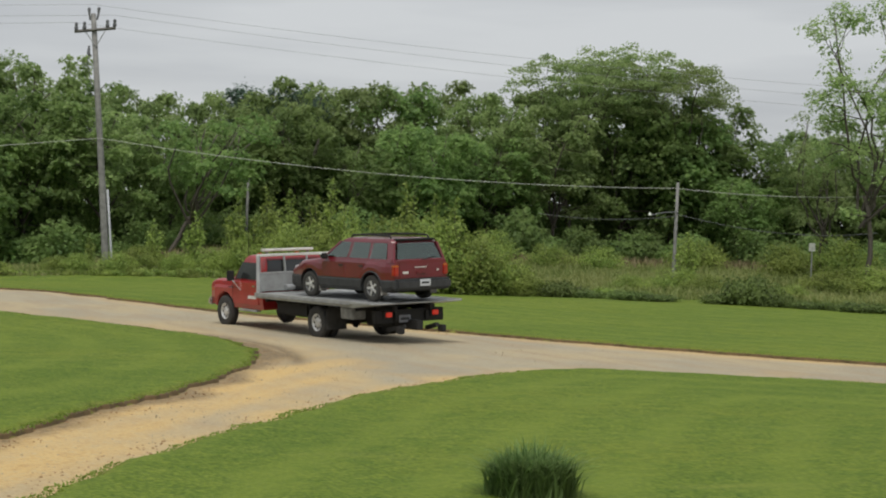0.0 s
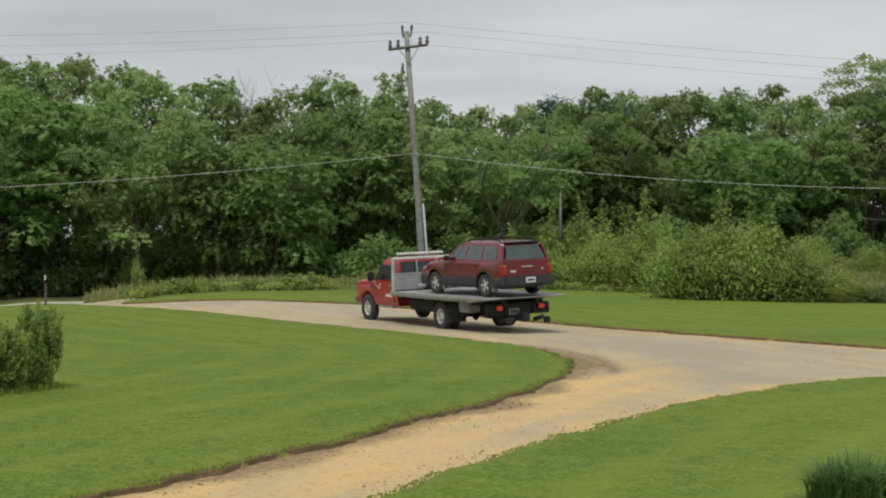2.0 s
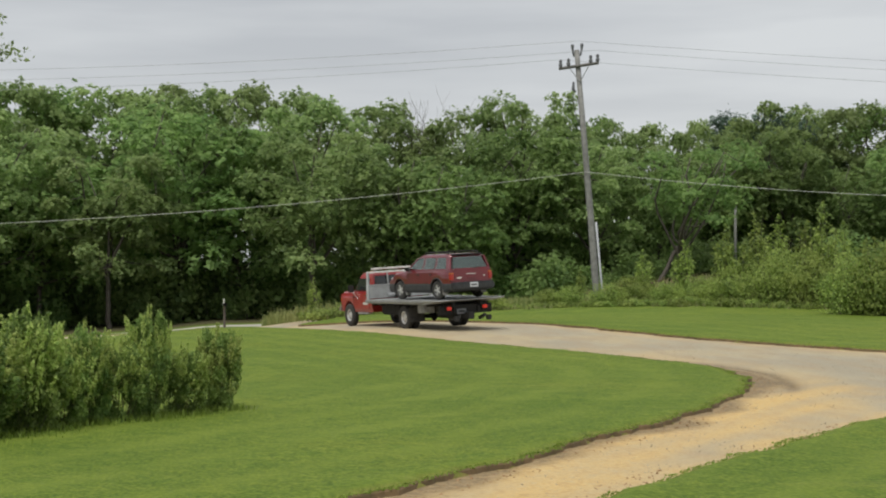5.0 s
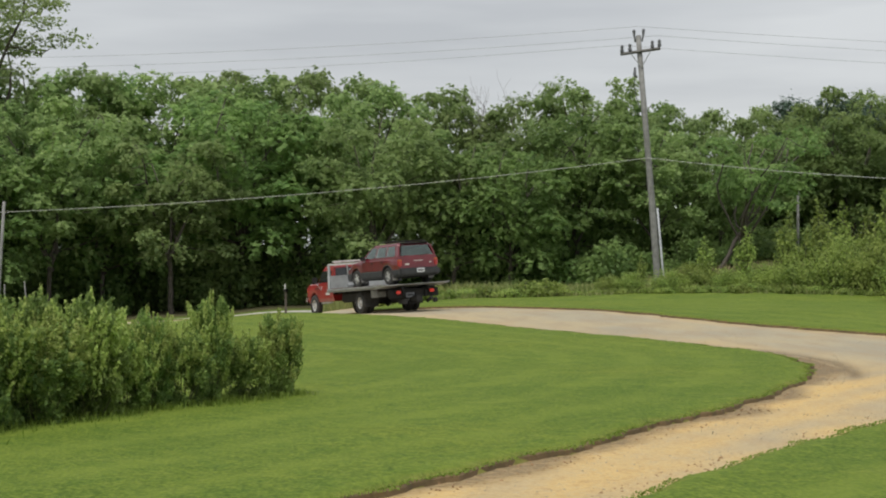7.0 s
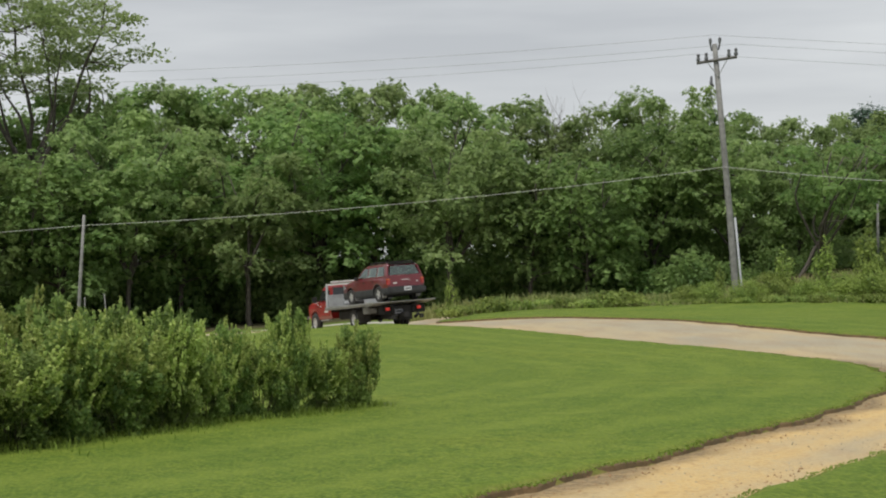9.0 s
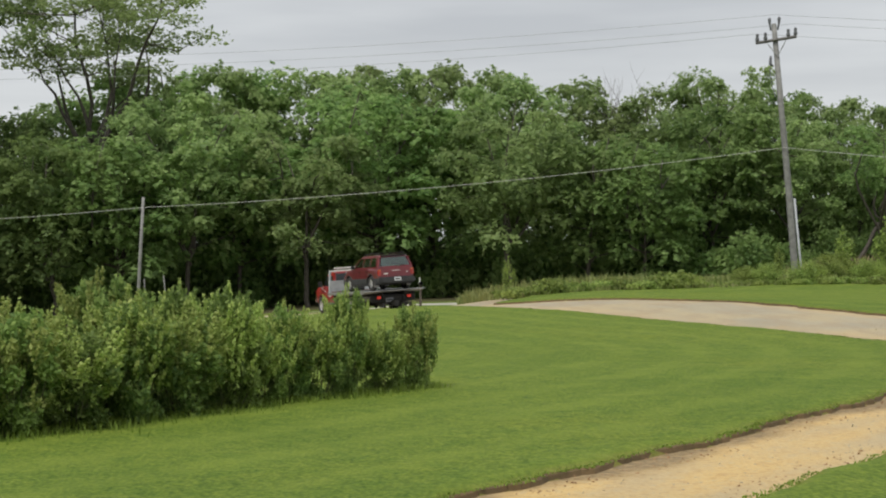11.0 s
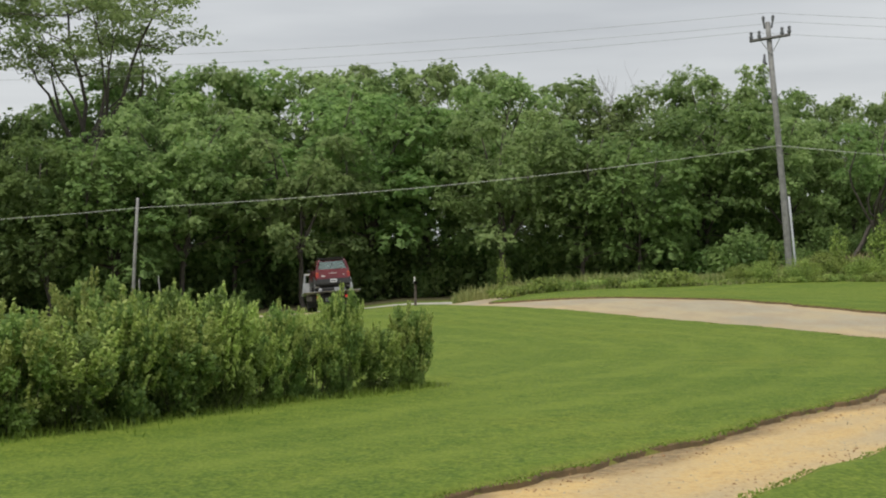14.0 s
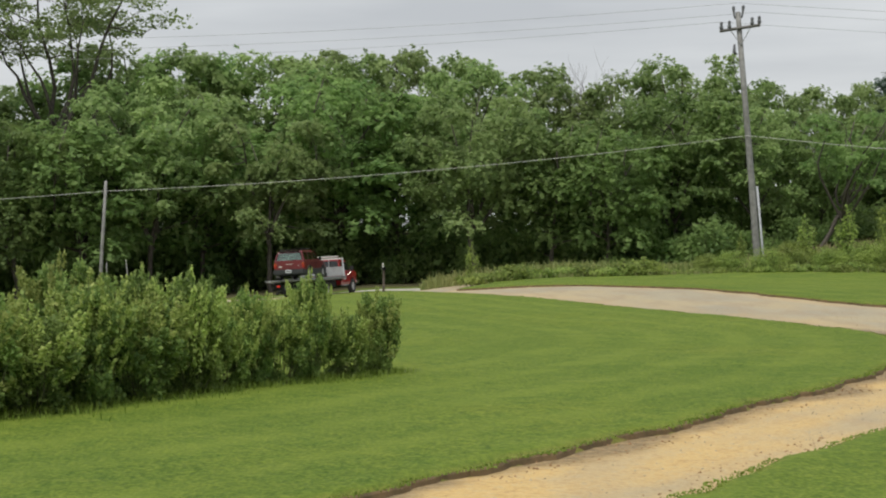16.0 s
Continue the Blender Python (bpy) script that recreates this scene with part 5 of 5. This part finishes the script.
for s in (1, -1):
    part("frame_rail", box((6.6, 0.09, 0.2), (1.35, 0.43 * s, 0.62), 0.01), BLACK, truck)
    part("subframe_rail", box((4.2, 0.1, 0.12), (0.1, 0.5 * s, 0.8), 0.01), BLACK, truck)
    part("mud_flap", box((0.02, 0.56, 0.5), (-0.52, 0.88 * s, 0.48), 0.006), MUD, truck)
    part("running_board", box((0.75, 0.16, 0.05), (3.0, 0.92 * s, 0.46), 0.012), ALU, truck)
    part("side_tank", box((1.3, 0.32, 0.36), (1.45, 0.66 * s, 0.6), 0.05), BLACK, truck)
    tool = part("toolbox", box((0.42, 0.36, 0.28), (-1.2, 0.98 * s, 0.68), 0.02), TOOLBOX if s > 0 else BLACK, truck, "dull metal toolbox under the deck")
    part("toolbox_door", box((0.35, 0.012, 0.2), (-1.2, 1.166 * s, 0.68), 0.004), TOOLBOX if s > 0 else BLACK, tool)
    lamp = part("tail_lamp", box((0.05, 0.16, 0.11), (-1.95, 0.65 * s, 0.67), 0.015), lamp_mat, truck, "red tail lamp, faintly lit")
    part("lamp_housing", box((0.1, 0.24, 0.18), (-1.89, 0.65 * s, 0.67), 0.012), BLACK, truck)
    part("tow_arm", box((0.5, 0.09, 0.1), (-2.02, 0.5 * s, 0.36), 0.015, Euler((0, radians(14), radians(12 * s)))), BLACK, truck)
    part("stinger_fork", box((0.2, 0.12, 0.16), (-2.25, 0.58 * s, 0.33), 0.02), BLACK, truck)
part("rear_axle", tubes([[(np.array([0, -0.9, TR]), 0.06), (np.array([0, -0.12, TR]), 0.08), (np.array([0, 0, TR]), 0.19), (np.array([0, 0.12, TR]), 0.08), (np.array([0, 0.9, TR]), 0.06)]], 10), BLACK, truck)
part("rear_crossmember", box((0.14, 1.9, 0.3), (-1.82, 0, 0.62), 0.02), BLACK, truck)
part("hydraulic_box", box((0.9, 0.7, 0.34), (-1.3, 0, 0.5), 0.04), BLACK, truck)
part("tow_beam", box((0.5, 0.2, 0.22), (-1.95, 0, 0.42), 0.02), BLACK, truck)
part("rear_plate", box((0.012, 0.32, 0.17), (-1.915, 0.18, 0.56), 0.004), DULL_PLATE, truck)
part("plate_marks", box((0.004, 0.24, 0.06), (-1.923, 0.18, 0.56)), CLADDING, truck)


def deck_mesh():
    """The deck plate with a tail that thins to the rear."""
    prof = [(-2.12, 0.925), (-2.12, 0.945), (2.32, 0.95), (2.32, 0.83), (-1.55, 0.83)]
    bm = bmesh.new()
    a = [bm.verts.new((x, 1.25, z)) for x, z in prof]
    b = [bm.verts.new((x, -1.25, z)) for x, z in prof]
    bm.faces.new(a)
    bm.faces.new(b[::-1])
    for i in range(5):
        bm.faces.new((a[i], a[(i + 1) % 5], b[(i + 1) % 5], b[i]))
    return bm


deck = part("deck", deck_mesh(), ALU, truck, "grey aluminium car-carrier deck")
for s in (1, -1):
    part("side_rail", slab([(-2.08, 1.27 * s, 0.93), (2.32, 1.27 * s, 0.845), (2.32, 1.27 * s, 0.965), (-2.08, 1.27 * s, 0.962)][::-s], 0.02), ALU, deck)
    part("rub_rail", box((3.7, 0.03, 0.03), (0.4, 1.3 * s, 0.9), 0.008), STEEL, deck)
for k in range(9):
    part("cross_member", box((0.07, 2.2, 0.09), (-1.4 + 0.44 * k, 0, 0.785), 0.008), BLACK, truck)
for k in range(11):
    part("deck_rib", box((4.3, 0.03, 0.008), (0.1, -1.1 + 0.22 * k, 0.951), 0.002), ALU, deck)

headboard = part("headboard", box((0.05, 2.3, 0.44), (2.34, 0, 1.2), 0.01), ALU, truck, "aluminium headboard behind the cab")
for s in (1, -1):
    part("headboard_post", tubes([[(np.array([2.26, 1.2 * s, 0.93]), 0.065), (np.array([2.42, 1.06 * s, 1.86]), 0.05)]], 4), ALU, headboard)
    part("headboard_bar", rod((2.37, 0.33 * s, 1.4), (2.4, 0.33 * s, 1.84), 0.025, 6), ALU, headboard)
part("headboard_top", box((0.07, 2.2, 0.07), (2.42, 0, 1.87), 0.015), WHITE, headboard)
part("headboard_sill", box((0.08, 2.3, 0.05), (2.35, 0, 1.43), 0.012), ALU, headboard)
winch = part("winch", tubes([[(np.array([2.1, -0.3, 1.08]), 0.1), (np.array([2.1, 0.3, 1.08]), 0.1)]], 12), BLACK, truck)
part("winch_motor", tubes([[(np.array([2.1, 0.3, 1.08]), 0.07), (np.array([2.1, 0.55, 1.08]), 0.07)]], 10), STEEL, winch)

# the long wheelbase: deck, headboard and cab moved apart along the frame
for ob in truck.children_recursive:
    co = np.array([v.co for v in ob.data.vertices])
    co[:, 0] = np.interp(co[:, 0], [-2.4, -2.12, -0.6, 0.6, 2.32, 2.38, 3.55, 5.1], [-2.88, -2.6, -0.6, 0.6, 2.6, 2.74, 4.13, 5.68])
    ob.data.vertices.foreach_set("co", co.ravel())
AX = 4.68

TR = 0.405
WHEELS = [wheel(truck, 0, 1.03 * s, TR, 0.2, 0.215, "steel", "rear_wheel") for s in (1, -1)]
WHEELS += [wheel(truck, 0, 0.79 * s, TR, 0.2, 0.215, "steel", "rear_wheel") for s in (1, -1)]
WHEELS += [wheel(truck, AX, 0.88 * s, TR, 0.22, 0.215, "steel", "front_wheel") for s in (1, -1)]
for w in WHEELS:
    w.location.z = TR - 0.03

# ---- the car on the deck ----
car = thing("estate_car", "maroon estate car with grey cladding, carried on the deck", "car")
car.scale = (1.02, 0.97, 0.97)
CW, CR = 2.42, 0.315
CAR_AT = (-1.82, -0.02, 0.955, 0, 0, 3)


def car_width(x):
    return 0.84 - 0.1 * float(smoothstep(2.55, 3.25, x)) - 0.05 * float(smoothstep(0.45, 0.8, -x))


def car_shell(lower):
    st = []
    for x in arch_stations(-0.8 if not lower else -0.84, 3.22 if not lower else 3.26, [0, CW], 0.385, 0.14):
        w = car_width(x)
        cut = arch(x, [0, CW], 0.385, CR, 0)
        belt = 0.97 if x < 2.0 else 0.97 - 0.1 * (x - 2.0) - 0.16 * float(smoothstep(2.75, 3.25, x))
        if lower:
            base = 0.24 + 0.1 * float(smoothstep(0.45, 0.84, -x))
            a = max(base, cut)
            b = max(0.53, a + 0.012)
            st.append((x, [(w - 0.03, a), (w + 0.012, a + (b - a) * 0.3), (w + 0.012, a + (b - a) * 0.85), (w - 0.005, b)]))
        else:
            a = max(0.52, cut)
            top = max(belt, a + 0.1)
            st.append((x, [(w - 0.005, a), (w + 0.004, a + (top - a) * 0.4), (w - 0.005, a + (top - a) * 0.7), (w - 0.035, top - 0.03), (w - 0.08, top), (0.35, top + 0.015)]))
    return loft(st)


part("body", car_shell(False), MAROON, car)
part("cladding", car_shell(True), CLADDING, car, "dark grey lower cladding")
house = [(0.95, -0.78, 2.12, 0.785), (1.2, -0.7, 1.78, 0.715), (1.38, -0.61, 1.46, 0.66), (1.42, -0.585, 1.38, 0.65), (1.475, -0.52, 1.24, 0.61), (1.5, -0.35, 1.05, 0.5)]


def house_ring(z, x0, x1, w):
    return [(x0 + 0.06, w, z), (x1 - 0.12, w, z), (x1, w - 0.12, z), (x1, -w + 0.12, z), (x1 - 0.12, -w, z), (x0 + 0.06, -w, z), (x0, -w + 0.07, z), (x0, w - 0.07, z)]


bm = bmesh.new()
rings = [[bm.verts.new(p) for p in house_ring(*h)] for h in house[2:]]
for a, b in zip(rings[:-1], rings[1:]):
    for k in range(8):
        bm.faces.new((a[k], a[(k + 1) % 8], b[(k + 1) % 8], b[k]))
bm.faces.new(rings[-1])
bm.faces.new(rings[0][::-1])
part("roof", bm, MAROON, car)


def house_y(z):
    return float(np.interp(z, [h[0] for h in house], [h[3] for h in house])) + 0.004


def house_x(z, end):
    return float(np.interp(z, [h[0] for h in house], [h[end] for h in house]))


def pillar(low, high, width, thick):
    """A flat post of the window frame, from the belt to the roof, its width along the car."""
    bm = bmesh.new()
    ends = []
    for x, y, z in (low, high):
        ends.append([bm.verts.new((x + a * width / 2, y + c * thick / 2, z)) for a, c in ((-1, -1), (1, -1), (1, 1), (-1, 1))])
    bm.faces.new(ends[0][::-1])
    bm.faces.new(ends[1])
    for k in range(4):
        bm.faces.new((ends[0][k], ends[0][(k + 1) % 4], ends[1][(k + 1) % 4], ends[1][k]))
    return bm


for s in (1, -1):
    for x0, x1, width in ((2.0, 1.36, 0.08), (0.96, 0.9, 0.09), (0.16, 0.145, 0.09), (-0.66, -0.52, 0.22)):
        part("pillar", pillar((x0, (house_y(0.95) - 0.03) * s, 0.93), (x1, (house_y(1.38) - 0.03) * s, 1.4), width, 0.055), MAROON, car)
    part("belt_rail", slab([(-0.72, (house_y(0.95) + 0.002) * s, 0.93), (2.0, (house_y(0.95) + 0.002) * s, 0.93), (1.96, house_y(1.0) * s, 1.01), (-0.7, house_y(1.0) * s, 1.01)][::-s], 0.012), MAROON, car)
    for x, wide in ((1.05, 0.46), (0.2, 0.56)):
        seat = part("car_seat", box((0.16, wide, 0.36), (x, 0.34 * s, 1.04), 0.05, Euler((0, radians(-12), 0))), SEAT, car)
        part("headrest", box((0.09, 0.26, 0.15), (x - 0.06, 0.34 * s, 1.29), 0.035), SEAT, seat)
for s in (1, -1):
    for x0, x1, x2, x3 in ((-0.5, 0.12, 0.1, -0.42), (0.2, 0.92, 0.86, 0.19), (1.0, 1.82, 1.3, 0.94)):
        q = [(x0, house_y(1.0) * s, 1.0), (x1, house_y(1.0) * s, 1.0), (x2, house_y(1.38) * s, 1.38), (x3, house_y(1.38) * s, 1.38)]
        part("side_window", slab(q if s < 0 else q[::-1], 0.005), GLASS, car).visible_shadow = False
    for x0, x1 in ((0.22, 0.96), (1.0, 1.9)):
        zlo = 0.55
        door = part("door", slab([(x0 + (0.22 if x0 < 0.5 else 0), 0.842 * s, zlo), (x1, 0.842 * s, zlo), (x1, 0.835 * s, 0.9), (x0, 0.835 * s, 0.9)][::-s], 0.006), MAROON, car)
        part("door_handle", box((0.16, 0.03, 0.035), (x0 + 0.15, 0.852 * s, 0.83), 0.01), CLADDING, door)
    part("roof_rail", tubes([[(np.array(q), 0.022) for q in ((-0.42, 0.56 * s, 1.49), (-0.36, 0.56 * s, 1.55), (0.3, 0.57 * s, 1.565), (1.0, 0.56 * s, 1.55), (1.08, 0.56 * s, 1.49))]], 6), BLACK, car)
    part("side_mirror", box((0.14, 0.2, 0.14), (1.72, 0.9 * s, 1.03), 0.04), BLACK, car)
    light = part("tail_light", box((0.12, 0.15, 0.27), (-0.77, 0.735 * s, 0.75), 0.025), RED_LENS, car)
    part("amber_section", box((0.122, 0.152, 0.06), (-0.771, 0.736 * s, 0.85), 0.02), AMBER_LENS, light)
    part("headlight", box((0.14, 0.3, 0.14), (3.14, 0.56 * s, 0.68), 0.03), PLATE, car)
    for x in (-0.36, CW - 0.4):
        part("mud_flap", box((0.012, 0.2, 0.22), (x, 0.74 * s, 0.26), 0.003, Euler((0, radians(8), 0))), PALE_FLAP, car)
    part("arch_flare", tubes([[(np.array([0.4 * math.cos(w), 0.845 * s, CR + 0.4 * math.sin(w)]), 0.022) for w in np.linspace(0.1, math.pi - 0.1, 12)]], 5), CLADDING, car)
part("windscreen", slab([(2.07, -0.62, 0.99), (2.07, 0.62, 0.99), (1.43, 0.52, 1.4), (1.43, -0.52, 1.4)], 0.005), GLASS, car).visible_shadow = False
zb, zt = 1.0, 1.39
part("rear_window", slab([(house_x(zb, 1), 0.66, zb), (house_x(zb, 1), -0.66, zb), (house_x(zt, 1), -0.535, zt), (house_x(zt, 1), 0.535, zt)], 0.005), REAR_GLASS, car).visible_shadow = False
part("gate_frame", slab([(house_x(0.95, 1) + 0.0, 0.74, 0.93), (house_x(0.95, 1), -0.74, 0.93), (house_x(1.01, 1), -0.72, 1.01), (house_x(1.01, 1), 0.72, 1.01)], 0.014), MAROON, car)
part("steering_wheel", tubes([[(np.array([1.5 + 0.05 * math.sin(w), 0.34 + 0.17 * math.cos(w), 1.02 + 0.17 * math.sin(w)]), 0.014) for w in np.linspace(0, 2 * math.pi, 15)]], 5), BLACK, car)
part("rear_spoiler", box((0.2, 1.12, 0.05), (-0.55, 0, 1.465), 0.02), BLACK, car)
for x in (0.0, 0.75):
    part("roof_crossbar", box((0.05, 1.14, 0.03), (x, 0, 1.57), 0.01), BLACK, car)
part("rear_bumper", box((0.24, 1.66, 0.27), (-0.84, 0, 0.42), 0.06), CLADDING, car, "dark grey rear bumper")
part("front_bumper", box((0.2, 1.5, 0.3), (3.22, 0, 0.42), 0.07), CLADDING, car)
part("number_plate", box((0.012, 0.31, 0.155), (-0.966, 0.0, 0.46), 0.004), PLATE, car)
part("plate_marks", box((0.004, 0.22, 0.05), (-0.974, 0.0, 0.46)), CLADDING, car)
gate = part("tailgate", slab([(-0.803, 0.63, 0.57), (-0.803, -0.63, 0.57), (-0.8, -0.64, 0.9), (-0.8, 0.64, 0.9)], 0.008), MAROON, car)
part("gate_handle", box((0.03, 0.3, 0.05), (-0.82, 0, 0.69), 0.01), MAROON, gate)
part("badge", box((0.006, 0.36, 0.022), (-0.812, -0.0, 0.82), 0.001), WHITE, gate)
part("badge", box((0.006, 0.17, 0.05), (-0.812, 0.46, 0.7), 0.001), WHITE, gate)
part("badge", box((0.006, 0.06, 0.04), (-0.812, -0.5, 0.74), 0.001), WHITE, gate)
part("rear_wiper", rod((-0.8, -0.05, 0.99), (-0.76, -0.45, 1.06), 0.01, 5), BLACK, car)
part("underbody", box((3.4, 1.2, 0.12), (1.2, 0, 0.27), 0.03), BLACK, car)
for x in (0, CW):
    for s in (1, -1):
        wheel(car, x, 0.745 * s, CR, 0.19, 0.2, "alloy")
for k in (0.0, CW):
    part("axle", rod((k, -0.7, CR), (k, 0.7, CR), 0.04, 8), BLACK, car)


# ---- what moves ----
# seconds, place of the rear axle, heading
TRUCK_ROWS = [
    (0, 15.14, 40.81, 103.0), (0.5, 14.41, 42.57, 103.7), (1, 13.66, 44.37, 104.5), (1.5, 12.92, 46.24, 105.1), (2, 12.18, 48.19, 106.0), (2.5, 11.44, 50.23, 106.3), (3, 10.71, 52.29, 106.7), (3.5, 10.00, 54.33, 107.4), (4, 9.26, 56.30, 108.4),
    (5.2, 7.38, 60.3, 109.8), (6.3, 5.65, 63.61, 110.5), (7, 4.55, 65.59, 110.5), (7.5, 3.80, 66.99, 110.6), (8, 3.05, 68.40, 110.7), (8.5, 2.30, 69.78, 110.9), (9, 1.60, 71.14, 111.3), (9.5, 0.92, 72.47, 111.6), (10, 0.25, 73.77, 111.4),
    (11.2, -1.1, 76.65, 108.8), (12, -1.82, 78.6, 106.2), (12.5, -2.21, 80.16, 104.5), (13, -2.54, 81.89, 102.2), (13.5, -2.73, 83.66, 98.2), (14, -2.89, 85.44, 94.3), (14.5, -3.00, 87.17, 90.9), (15, -2.96, 88.84, 85.2), (15.5, -2.87, 90.45, 79.1), (16, -2.72, 92.04, 72.5),
]


def drive_level(x, y):
    return lie_at(x, y) - (0.075 if y < 84 else 0.03)


def truck_pose(x, y, h):
    """The truck on the ground under its axles; it leans a little to its left."""
    c, s = math.cos(radians(h)), math.sin(radians(h))
    z0, z1 = drive_level(x, y), drive_level(x + AX * c, y + AX * s)
    return pose(x, y, z0 + 0.02, -3.2, -math.degrees(math.atan2(z1 - z0, AX)), h)


def motions():
    rows = [(t, truck_pose(x, y, h)) for t, x, y, h in TRUCK_ROWS]
    walk(truck, rows)
    walk(car, [(t, m @ pose(*CAR_AT)) for t, m in rows])
    ts = np.array([r[0] for r in TRUCK_ROWS], float)
    steps = np.hypot(np.diff([r[1] for r in TRUCK_ROWS]), np.diff([r[2] for r in TRUCK_ROWS]))
    way = np.concatenate([[0], np.cumsum(steps)])
    for w in WHEELS:
        rest = w.matrix_basis.copy()
        side = 1 if w.location.y > 0 else -1
        walk(w, [(t, rest @ pose(0, 0, 0, 0, side * math.degrees(float(np.interp(t, ts, way)) / TR), 0)) for t in np.arange(0, 16.01, 0.1)])


motions()
